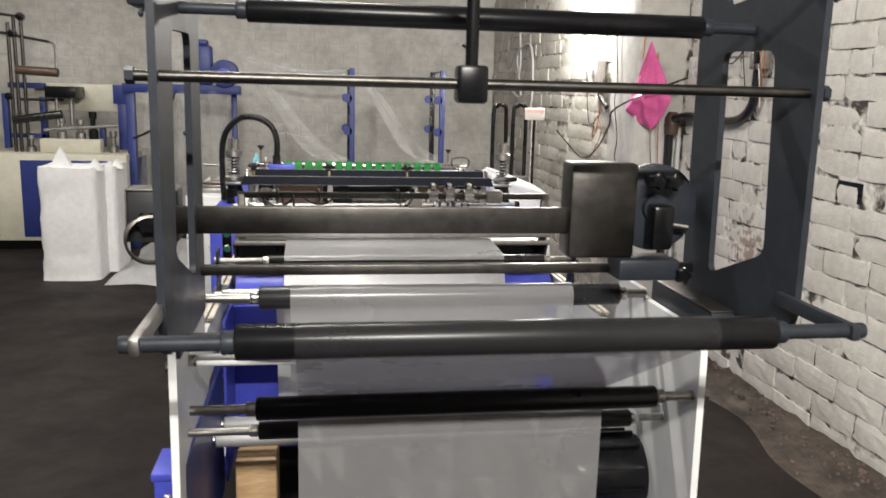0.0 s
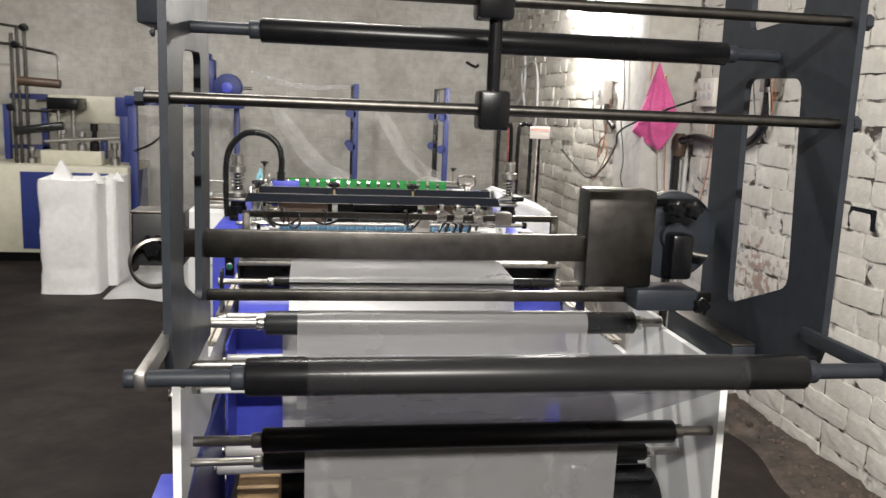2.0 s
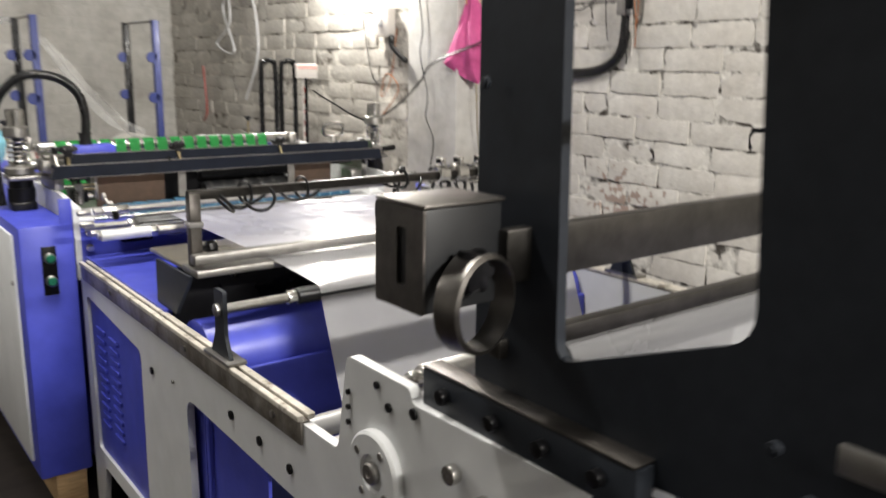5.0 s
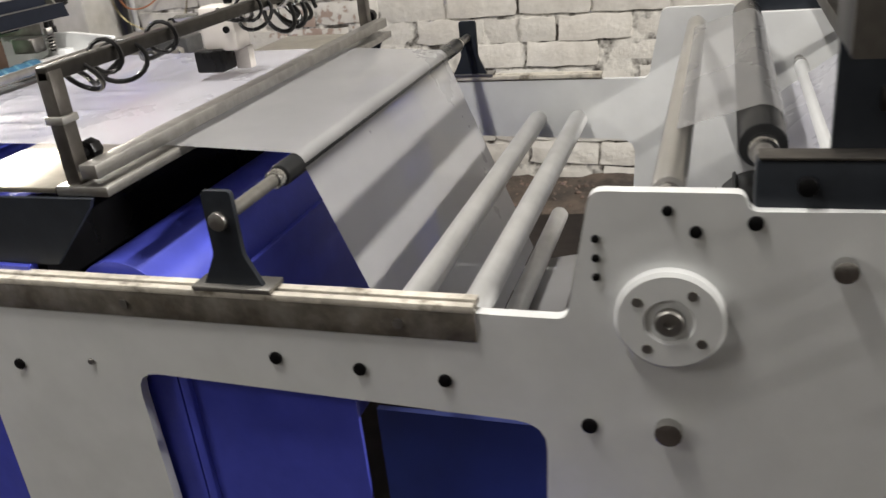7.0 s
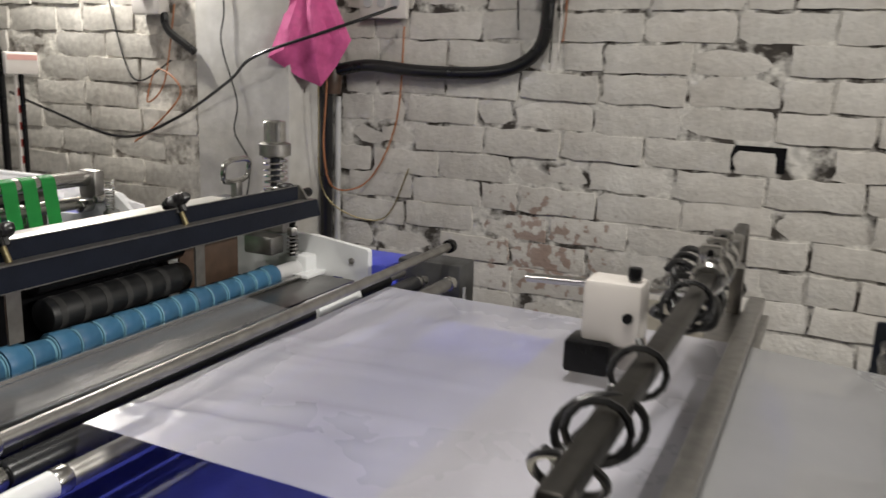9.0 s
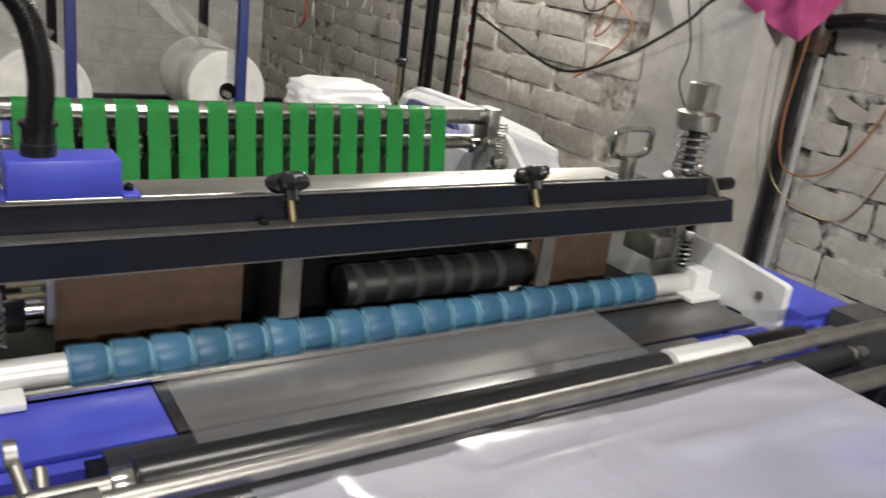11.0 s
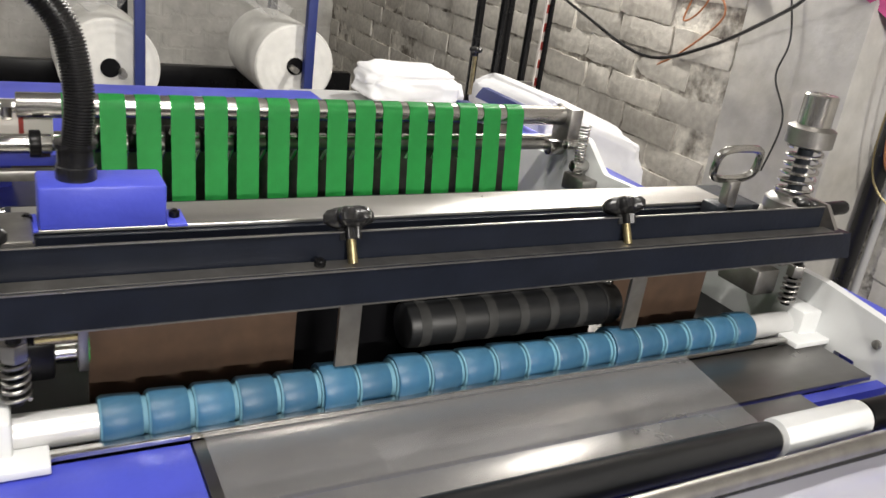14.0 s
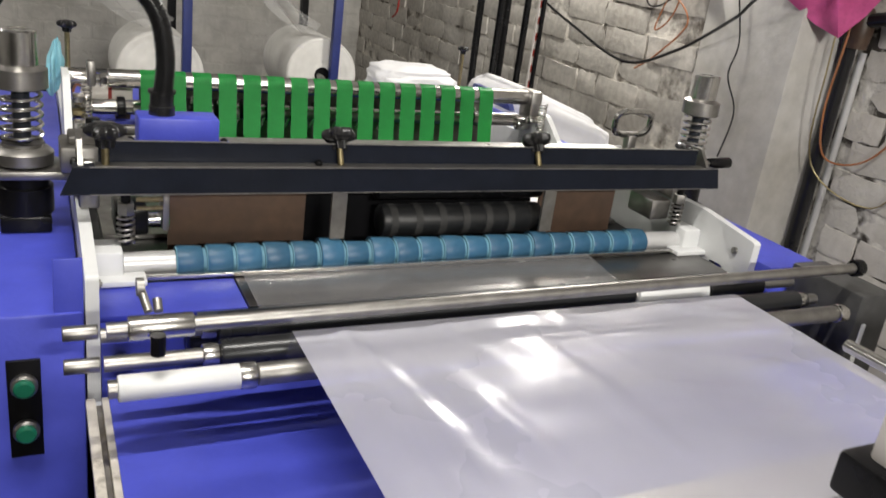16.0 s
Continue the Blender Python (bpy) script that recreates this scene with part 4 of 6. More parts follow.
# dark panel added behind the belts to hide the blue table
part("belt_backing", bx(B(), -0.355, 0.40, 3.73, 3.738, 0.6005, 0.838), M_BED, mc)
# two angle beams, thin dull steel strips along their arrises
for y, z, x0, x1 in ((3.0788, 0.8712, -0.476, 0.460), (3.1045, 0.8965, -0.46, 0.448), (3.0788, 0.8378, -0.476, 0.460)):
    part("arris_strip", bx(B(), x0, x1, y, y + 0.0018, z, z + 0.0012), M_DULL, mc)
part("ledge_strip", bx(B(), -0.47, 0.455, 3.0865, 3.1035, 0.8704, 0.8714), M_DULL, mc, "dull steel strip on the ledge of the beam")
fbm = plate(B(), [(3.080, 0.838), (3.085, 0.838), (3.085, 0.865), (3.105, 0.865), (3.105, 0.870), (3.080, 0.871)], [], -0.508, 0.487)
for v in fbm.verts:
    if v.co.z > 0.86:
        v.co.x += 0.014 if v.co.x < 0 else -0.010
fb = part("front_beam", fbm, M_CHAN, mc, "slate grey painted angle beam with bevelled ends")
part("rear_beam", plate(B(), [(3.106, 0.86), (3.111, 0.86), (3.111, 0.896), (3.106, 0.896)], [], -0.465, 0.45), M_CHAN, mc, "slate grey painted angle beam")
for s, x in ((-1, -0.482), (1, 0.468)):
    gp = part("gusset", plate(B(), [(3.0868, 0.840), (3.15, 0.845), (3.15, 0.896), (3.113, 0.896), (3.0868, 0.864)], [], x - 0.006, x), M_DULL, mc)
    for y, z in ((3.093, 0.852), (3.115, 0.868)):
        bolt(x - 0.006 if s < 0 else x, y, z, (s, 0, 0), gp, 0.006, 0.006, M_RUBBER)
    part("arm", bx(B(), x - 0.02 if s > 0 else x - 0.004, x + 0.004 if s > 0 else x + 0.02, 3.14, 3.30, 0.80, 0.85, 0.004), M_DULL, mc)


def star_knob(x, y, z, r, n, parent, stem, lean=0.0):
    kb = B()
    tilt = Matrix.Translation((x, y, z - stem)) @ Matrix.Rotation(-lean, 4, "X") @ Matrix.Translation((-x, -y, stem - z))
    lobed(kb, [(r * 0.38, 0), (r * 0.42, r * 0.42), (r * 0.72, r * 0.55), (r * 0.86, r * 0.68), (r * 0.87, r * 0.95), (r * 0.74, r * 1.12), (r * 0.45, r * 1.22), (r * 0.1, r * 1.25)], (x, y, z), (0, 0, 1), n, 0.17, 48)
    bmesh.ops.transform(kb, matrix=tilt, verts=kb.verts)
    ob = part("star_knob", kb, M_HOSE, parent, "black plastic star knob")
    sb2 = cyl(B(), (x, y, z - stem), (x, y, z + 0.001), 0.0045, 12)
    bmesh.ops.transform(sb2, matrix=tilt, verts=sb2.verts)
    part("threaded_stem", sb2, M_BRASS, ob)
    return ob


for x in (-0.169, 0.139, -0.458):
    star_knob(x, 3.095, 0.892, 0.0235, 6, mc, 0.021, 0.5 if x > -0.3 else 0.0)
star_knob(0.43, 3.12, 0.885, 0.015, 6, mc, 0.01)
for x in (-0.165, 0.171):
    part("strap", bx(B(), x - 0.0105, x + 0.0105, 3.098, 3.102, 0.766, 0.86), M_DULL, mc, "bright steel strap")
bolt(-0.20, 3.094, 0.8714, (0, 0, 1), mc, 0.005, 0.006, M_RUBBER)

# ---- moving sealing head ----
head = part("sealing_head", plate(B(), [(3.205, 0.825), (3.212, 0.825), (3.212, 0.866), (3.285, 0.866), (3.285, 0.8735), (3.205, 0.8735)], [], -0.435, 0.455), M_CHAN, mc, "black sealing head beam that moves up and down")
part("seal_bar", bx(B(), -0.42, 0.44, 3.213, 3.275, 0.835, 0.865), M_BLACK, head)
part("top_strip", bx(B(), -0.43, 0.40, 3.212, 3.272, 0.874, 0.878, 0.001), M_ALU, head, "bright aluminium strip")
jb = part("junction_box", bx(B(), -0.410, -0.306, 3.207, 3.255, 0.8785, 0.918, 0.003), M_BLUE, head, "royal blue sheet metal junction box")
for x0, x1 in ((-0.428, -0.4105), (-0.3055, -0.288)):
    ft = part("flange", bx(B(), x0, x1, 3.204, 3.242, 0.8785, 0.882, 0.001), M_BLUE, jb)
bolt(-0.419, 3.222, 0.882, (0, 0, 1), jb, 0.005, 0.006, M_RUBBER)
bolt(-0.297, 3.222, 0.882, (0, 0, 1), jb, 0.005, 0.006, M_RUBBER)
part("hose_gland", lathe(B(), [(0.017, 0), (0.017, 0.012), (0.0155, 0.013), (0.0155, 0.028), (0.018, 0.029), (0.018, 0.033), (0.014, 0.034)], (-0.378, 3.232, 0.9175), (0, 0, 1), 24), M_HOSE, head)
hp = spline([(-0.378, 3.225, 0.945), (-0.375, 3.227, 1.0), (-0.390, 3.232, 1.058), (-0.440, 3.24, 1.097), (-0.515, 3.25, 1.100), (-0.572, 3.262, 1.05), (-0.594, 3.27, 0.98), (-0.596, 3.27, 0.86), (-0.59, 3.265, 0.765)], 90)
part("corrugated_hose", tube(B(), hp, 0.012, 12, [0.0131 if i % 4 < 2 else 0.0111 for i in range(len(hp))]), M_HOSE, head, "black corrugated conduit hose")
hd = [(0.366 + 0.036 * (abs(math.cos(a)) ** 0.6) * (1 if math.cos(a) > 0 else -1), 3.182 - 0.25 * 0.021 * math.sin(a), 0.938 + 0.021 * (abs(math.sin(a)) ** 0.6) * (1 if math.sin(a) > 0 else -1)) for a in [k * math.tau / 32 for k in range(33)]]
part("ring_handle", tube(B(), hd, 0.0052, 10), M_STEEL, head, "bright steel ring handle")
part("handle_base", bx(B(), 0.360, 0.377, 3.176, 3.192, 0.8735, 0.917, 0.003), M_DULL, head)
part("latch", bx(B(), 0.345, 0.41, 3.176, 3.203, 0.866, 0.886, 0.003), M_BLACK, head)
part("hinge_block", bx(B(), -0.505, -0.415, 3.165, 3.235, 0.855, 0.888, 0.004), M_DULL, head)
part("hinge_cap", bx(B(), -0.495, -0.44, 3.18, 3.222, 0.8885, 0.899, 0.003), M_DULL, head)
part("hinge_bolt", cyl(B(), (-0.465, 3.20, 0.899), (-0.465, 3.20, 0.918), 0.009, 14, bev=0.001), M_RUBBER, head)
part("side_roller", cyl(B(), (-0.485, 3.15, 0.868), (-0.467, 3.15, 0.868), 0.012, 20, bev=0.003), M_STEEL, head)
for x, s in ((-0.546, -1), (0.556, 1)):
    col = part("spring_post", cyl(B(), (x, 3.237, 0.86), (x, 3.237, 0.975), 0.0105, 20), M_BLACK, head)
    part("post_cap", lathe(B(), [(0.021, 0), (0.0225, 0.002), (0.0225, 0.042), (0.020, 0.044), (0.012, 0.044), (0.012, 0.04)], (x, 3.237, 0.973), (0, 0, 1), 32), M_STEEL, col, "polished steel cap")
    part("post_collar", lathe(B(), [(0.020, 0), (0.0325, 0.004), (0.0325, 0.027), (0.024, 0.031)], (x, 3.237, 0.943), (0, 0, 1), 32), M_DULL, col)
    part("coil_spring", helix(B(), x, 3.237, 0.875, 0.943, 0.0235, 0.0027, 5.5), M_STEEL, col)
    part("spring_seat", lathe(B(), [(0.03, 0), (0.036, 0.003), (0.036, 0.017), (0.031, 0.022), (0.024, 0.024), (0.024, 0.028)], (x, 3.237, 0.848), (0, 0, 1), 36), M_DULL, col)
    part("yoke", bx(B(), min(x - 0.034, x + s * -0.07), max(x + 0.034, x + s * -0.07), 3.20, 3.275, 0.835, 0.847, 0.003), M_DULL, head)
    part("guide_ring", lathe(B(), [(0.034, 0), (0.034, 0.035), (0.030, 0.036), (0.030, 0.066), (0.026, 0.067)], (x, 3.237, 0.768), (0, 0, 1), 32), M_RUBBER, mc, "dark steel guide sleeve")
    part("guide_foot", bx(B(), x - 0.03, x + 0.03, 3.205, 3.27, 0.746, 0.768, 0.003), M_RUBBER, mc)
lv = part("lever", cyl(B(), (0.50, 3.19, 0.865), (0.585, 3.19, 0.868), 0.005, 12), M_DULL, head)
part("grip", cyl(B(), (0.56, 3.19, 0.867), (0.61, 3.19, 0.869), 0.010, 16, bev=0.003), M_RUBBER, lv)
lv = part("lever", cyl(B(), (-0.60, 3.22, 0.90), (-0.66, 3.22, 0.90), 0.005, 12), M_DULL, mc)

# ---- delivery end with green belts ----
db = part("belt_roller", cyl(B(), (-0.415, 3.656, 0.865), (0.445, 3.656, 0.865), 0.0165, 28, bev=0.002), M_STEEL, mc, "bright chromed belt roller")
part("shaft", cyl(B(), (-0.475, 3.656, 0.863), (-0.414, 3.656, 0.863), 0.009, 16), M_STEEL, db)
part("end_block", bx(B(), 0.445, 0.472, 3.63, 3.68, 0.82, 0.882, 0.004), M_DULL, db)
lb = part("belt_roller", cyl(B(), (-0.44, 3.60, 0.70), (0.44, 3.60, 0.70), 0.012, 20), M_DULL, mc)
bm = B()
rows = [(0, 0.0325, 3.616, 0.715)] + [(0, 0.0325, 3.656 + 0.0175 * math.cos(radians(a)), 0.865 + 0.0175 * math.sin(radians(a))) for a in (185, 165, 145, 125, 105, 90, 70, 50, 25, 0)] + [(0, 0.0325, 3.675, 0.846)]
belt0 = part("green_belt", sheet(bm, rows, th=0.0016, cols=1), M_GREEN, mc, "flat green conveyor belt")
for k in range(16):
    ob = belt0 if k == 0 else belt0.copy()
    if k:
        scene.collection.objects.link(ob)
    ob.location = (-0.362 + k * 0.0455, 0, 0)
for z, r, m in ((0.80, 0.010, M_DULL), (0.812, 0.006, M_STEEL)):
    part("cross_shaft", cyl(B(), (-0.47, 3.70, z), (0.47, 3.70, z), r, 16), m, mc)
part("red_pulley", cyl(B(), (-0.40, 3.70, 0.80), (-0.375, 3.70, 0.80), 0.018, 20), M_BROWN, mc)
for k in range(14):
    x = -0.33 + k * 0.05
    part("strip_guide", cyl(B(), (x, 3.70, 0.775), (x + 0.018, 3.69, 0.83), 0.004, 8), M_STEEL, mc)
    part("belt_wheel", cyl(B(), (x + 0.006, 3.705, 0.806), (x + 0.022, 3.705, 0.806), 0.02, 18, bev=0.003), M_RUBBER, mc)
part("apron", bx(B(), -0.45, 0.46, 3.29, 3.57, 0.701, 0.708), M_DULL, mc)
part("apron_edge", cyl(B(), (-0.44, 3.58, 0.745), (0.46, 3.58, 0.745), 0.008, 16), M_STEEL, mc)
for x, s in ((-0.489, 1), (0.475, -1)):
    hump = 0.875 if s > 0 else 0.835
    part("rear_plate", plate(B(), rounded([(3.342, 0.60), (4.15, 0.60), (4.15, 0.755), (3.72, 0.775), (3.69, hump), (3.61, hump), (3.55, 0.79), (3.342, 0.80)], 0.008), [], x, x + 0.012), M_WHITE, mc, "white painted rear side plate")
    xx = x + (0.03 if s > 0 else -0.012)
    part("tension_spring", helix(B(), xx + s * 0.006, 3.60, 0.735, 0.862, 0.0085, 0.0016, 22), M_STEEL, mc, "long bright coil spring")
    for y, z, r in ((3.66, 0.865, 0.013), (3.63, 0.82, 0.009), (3.68, 0.80, 0.014), (3.60, 0.79, 0.010)):
        part("bearing_cap", cyl(B(), (xx - 0.02, y, z), (xx + 0.012, y, z), r, 18, bev=0.002), M_STEEL, mc)
    part("mounting_block", bx(B(), xx - 0.02, xx + 0.012, 3.56, 3.62, 0.745, 0.775, 0.003), M_DULL, mc)
lever = part("tension_lever", bx(B(), -0.452, -0.438, 3.585, 3.612, 0.862, 0.905, 0.004), M_DULL, mc, "grey flat steel lever")
part("lever_pin", cyl(B(), (-0.475, 3.60, 0.872), (-0.425, 3.60, 0.872), 0.007, 14, bev=0.001), M_STEEL, lever)
part("lever_nut", cyl(B(), (-0.432, 3.60, 0.872), (-0.420, 3.60, 0.872), 0.012, 6, bev=0.001), M_STEEL, lever)
part("cross_bar", bx(B(), -0.47, -0.36, 3.612, 3.628, 0.775, 0.790, 0.003), M_DULL, mc)
part("spacer_rod", cyl(B(), (-0.47, 3.64, 0.818), (-0.375, 3.64, 0.818), 0.013, 20, bev=0.002), M_STEEL, mc)
part("rod_collar", cyl(B(), (-0.402, 3.64, 0.818), (-0.388, 3.64, 0.818), 0.018, 20, bev=0.002), M_RUBBER, mc)
wb2 = part("label_box", bx(B(), -0.455, -0.37, 3.69, 3.72, 0.80, 0.858, 0.003), M_SKIN, mc, "white plastic box with a red mark")
part("red_mark", bx(B(), -0.412, -0.406, 3.6885, 3.6899, 0.815, 0.85), M_RED, wb2)
for y, z, r, m in ((3.57, 0.80, 0.011, M_STEEL), (3.565, 0.765, 0.009, M_DULL), (3.59, 0.84, 0.010, M_STEEL), (3.60, 0.815, 0.007, M_BRASS)):
    part("hex_nut", cyl(B(), (-0.475, y, z), (-0.455, y, z), r, 6, bev=0.001), m, mc)
star_knob(-0.475, 3.76, 0.925, 0.017, 6, mc, 0.10)
star_knob(0.44, 3.98, 0.905, 0.015, 6, mc, 0.08)
part("stop_block", bx(B(), 0.415, 0.445, 3.96, 3.99, 0.77, 0.81, 0.003), M_NAVY, mc)
part("delivery_table", bx(B(), -0.46, 0.17, 3.74, 4.20, 0.755, 0.772, 0.002), M_BLUE, mc, "royal blue sheet metal delivery table")
part("delivery_table", bx(B(), 0.18, 0.54, 3.85, 4.38, 0.72, 0.735, 0.002), M_GREY, mc)
part("corner_plate", plate(B(), [(3.95, 0.77), (4.20, 0.77), (4.17, 0.80), (3.98, 0.80)], [], 0.585, 0.60), M_NAVY, mc)
for x in (-0.44, 0.12):
    part("table_leg", bx(B(), x - 0.02, x + 0.02, 4.10, 4.14, 0, 0.755, 0.003), M_BLUE, mc)
rag = B()
bmesh.ops.create_icosphere(rag, subdivisions=4, radius=1.0)
for v in rag.verts:
    p = v.co.copy()
    fold = 1 + 0.35 * noise.noise(p * 2.2) + 0.22 * math.sin(math.atan2(p.y, p.x) * 6 + p.z * 3)
    low = 0.6 + 0.4 * (1 - p.z) / 2
    v.co = Vector((-0.492 + p.x * 0.016 * fold * low - 0.006 * (1 - p.z), 3.752 + p.y * 0.020 * fold * low, 0.862 + p.z * (0.05 + 0.012 * noise.noise(p * 3))))
part("rag", rag, M_CYAN, mc, "pale blue rag tied to the knob")
for k in range(5):
    pts = [(-0.485 + 0.004 * k, 3.72, 0.85 - 0.006 * k), (-0.46, 3.72 + 0.01 * k, 0.862 - 0.008 * k), (-0.43, 3.73, 0.845 - 0.006 * k)]
    part("wire", tube(B(), spline(pts, 5), 0.0025, 6), (M_ORANGE, M_RED, M_SKIN, M_HOSE, M_ORANGE)[k], mc)
# base of the machine body under the sealing station
part("body", bx(B(), -0.47, 0.47, 2.99, 4.14, 0.10, 0.60, 0.005), M_BLUE, mc)
for x, y in ((-0.43, 3.05), (0.43, 3.05), (-0.43, 4.05), (0.43, 4.05)):
    part("foot", cyl(B(), (x, y, 0), (x, y, 0.10), 0.03, 16), M_RUBBER, mc)


# ---- cabinets beside the machine ----
cab = thing("control_cabinet", (-0.555, 3.5, 0.1), "royal blue steel control cabinet with green push buttons", "cabinet")
part("body", bx(B(), -0.614, -0.491, 2.963, 4.10, 0.10, 0.745, 0.004), M_BLUE, cab)
part("side_door", bx(B(), -0.622, -0.6145, 3.02, 4.08, 0.13, 0.72, 0.002), M_WHITE, cab, "white painted side door")
bp = part("button_plate", bx(B(), -0.568, -0.535, 2.958, 2.9625, 0.575, 0.695, 0.001), M_RUBBER, cab)
for z in (0.667, 0.611):
    b1 = part("push_button", lathe(B(), [(0.0105, 0), (0.0135, 0.002), (0.0135, 0.008), (0.0115, 0.010)], (-0.5515, 2.958, z), (0, -1, 0), 24), M_DULL, cab)
    part("button_cap", lathe(B(), [(0.0105, 0), (0.0105, 0.004), (0.008, 0.006)], (-0.5515, 2.9485, z), (0, -1, 0), 24), M_BTN, b1, "green button cap")
for y in (3.03, 3.30):
    part("hinge_screw", cyl(B(), (-0.622, y, 0.60), (-0.626, y, 0.60), 0.007, 12), M_DULL, cab)
skid = tagged(part("wooden_skid", bx(B(), -0.575, -0.50, 2.99, 4.12, 0, 0.098, 0.004), M_WOOD), "raw pine wooden skid under the blue cabinet", "skid")
wc = thing("white_cabinet", (-0.74, 4.3, 0), "white steel machine cabinet on a black plinth", "cabinet")
part("body", bx(B(), -0.84, -0.635, 3.88, 4.75, 0.06, 0.69, 0.004), M_WHITE, wc)
part("plinth", bx(B(), -0.832, -0.64, 3.89, 4.74, 0, 0.06), M_RUBBER, wc)
part("slot", bx(B(), -0.792, -0.772, 3.8775, 3.8805, 0.56, 0.685), M_RUBBER, wc)
part("notch", bx(B(), -0.69, -0.642, 3.876, 3.8805, 0.062, 0.15), M_RUBBER, wc)
for y in (4.0, 4.12, 4.3, 4.5):
    part("fitting", bx(B(), -0.80, -0.68, y, y + 0.04, 0.69, 0.715, 0.004), M_DULL, wc)
part("rod", cyl(B(), (-0.83, 4.05, 0.735), (-0.62, 4.0, 0.735), 0.006, 12), M_BROWN, wc)
rc = thing("side_cabinet", (0.55, 3.5, 0), "royal blue steel side cabinet with a smoked cover", "cabinet")
part("body", bx(B(), 0.492, 0.605, 2.935, 4.10, 0.0, 0.755, 0.004), M_BLUE, rc)
part("smoked_cover", bx(B(), 0.53, 0.60, 2.80, 2.932, 0.60, 0.765, 0.004), M_RING, rc, "dark grey smoked plastic cover")
part("cover_slot", bx(B(), 0.545, 0.552, 2.797, 2.7995, 0.63, 0.72), M_WHITE, rc)

# white plastic wrapped load behind the machine
wl = B()
bmesh.ops.create_icosphere(wl, subdivisions=5, radius=1.0)
for v in wl.verts:
    p = v.co.copy()
    q = Vector([abs(c) ** 0.22 * (1 if c > 0 else -1) for c in p])
    n1 = noise.noise(p * 2.0) * 0.04 + noise.noise(p * 6) * 0.008 + 0.012 * abs(noise.noise(Vector((p.x * 9 + p.z * 5, p.y * 4, p.z * 3))))
    top = max(0.0, q.z)
    v.co = Vector((0.84 + q.x * (0.17 + n1 * 0.5 - 0.035 * top * (q.x > 0)), 4.20 + q.y * (0.20 + n1 * 0.5), 0.40 + q.z * (0.40 + n1 * 0.2) - 0.055 * (q.x + 0.6) * top))
tagged(part("wrapped_load", wl, M_BUNDLE), "white plastic wrapped load standing on the floor", "load")
# pile of finished bags on the table
pile = thing("bag_pile", (0.42, 4.27, 0.735), "soft folded bundle of white plastic bags on the table", "plastic bags")
for k, (px, py, hx, hy, z0, hh) in enumerate(((0.44, 4.27, 0.125, 0.085, 0.735, 0.075), (0.43, 4.28, 0.115, 0.08, 0.765, 0.058))):
    pm = B()
    bmesh.ops.create_icosphere(pm, subdivisions=5, radius=1.0)
    for v in pm.verts:
        p = v.co.copy()
        q = [abs(c) ** e * (1 if c > 0 else -1) for c, e in zip(p, (0.6, 0.5, 0.7))]
        n1 = 0.10 * noise.noise(p * 2.3 + Vector((k * 5, 0, 0))) + 0.015 * abs(noise.noise(Vector((p.x * 3, p.y * 6, p.z * 5 + k))))
        v.co = Vector((px + q[0] * hx * (1 + n1), py + q[1] * hy * (1 + n1), max(z0 + 0.001, z0 + hh / 2 + q[2] * hh / 2 * (1 + 2 * n1))))
    part("plastic_bag", pm, M_BUNDLE, pile)

# ---- film roll stands behind ----


def roll_stand(x, yf, yb, zr, rr):
    st = thing("film_roll_stand", (x, (yf + yb) / 2, 0), "blue steel post stand holding a wound plastic roll", "roll stand", "film roll stands")
    for y, m in ((yf, M_NAVY), (yb, M_RUBBER)):
        po = part("post", bx(B(), x - 0.018, x + 0.018, y - 0.018, y + 0.018, 0, 1.352, 0.003), m, st)
        for z in (1.15, 0.93):
            hk = B()
            lathe(hk, [(0.03, 0), (0.03, 0.012), (0.012, 0.012)], (x - 0.03, y - 0.006, z), (0, -1, 0), 14)
            part("hook", hk, M_NAVY, po)
    part("top_rod", cyl(B(), (x, yf, 1.345), (x, yb, 1.345), 0.006, 10), M_DULL, st)
    part("base_rail", bx(B(), x - 0.02, x + 0.02, yf + 0.02, yb - 0.02, 0, 0.04, 0.003), M_NAVY, st)
    part("spindle", cyl(B(), (x - 0.055, yf - 0.03, zr), (x - 0.055, yb + 0.02, zr), 0.012, 14), M_DULL, st)
    return st


def film_roll(x, y0, y1, z, r):
    fr = thing("film_roll", (x, (y0 + y1) / 2, z - r), "big wound roll of whitish plastic film", "film roll", "plastic film rolls")
    prof = [(0.03, 0.0)]
    for k in range(9):
        prof += [(0.04 + (r - 0.05) * k / 8, 0.0012 * (k % 2) + 0.001 * random.random()), (0.045 + (r - 0.05) * k / 8, 0.0012)]
    prof += [(r - 0.006, 0.0), (r, 0.008), (r, (y1 - y0) - 0.008), (r - 0.008, y1 - y0), (0.03, y1 - y0)]
    part("winding", lathe(B(), prof, (x, y0, z), (0, 1, 0), 48), M_ROLL, fr)
    part("core", lathe(B(), [(0.016, -0.004), (0.034, -0.004), (0.034, 0.002), (0.016, 0.002)], (x, y0, z), (0, 1, 0), 24), M_RUBBER, fr)
    return fr


roll_stand(0.018, 5.585, 6.02, 0.50, 0.15)
roll_stand(0.64, 5.585, 6.10, 0.54, 0.15)
film_roll(-0.075, 5.62, 6.02, 0.51, 0.172)
film_roll(0.60, 5.62, 6.06, 0.545, 0.158)
low = tagged(part("low_rail", bx(B(), -0.9, 1.05, 6.15, 6.20, 0.30, 0.42, 0.004), M_RUBBER), "black steel rail behind the rolls", "rail")
part("rail_post", bx(B(), -0.88, -0.84, 6.15, 6.20, 0, 0.30), M_RUBBER, low)
part("rail_post", bx(B(), 1.0, 1.04, 6.15, 6.20, 0, 0.30), M_RUBBER, low)


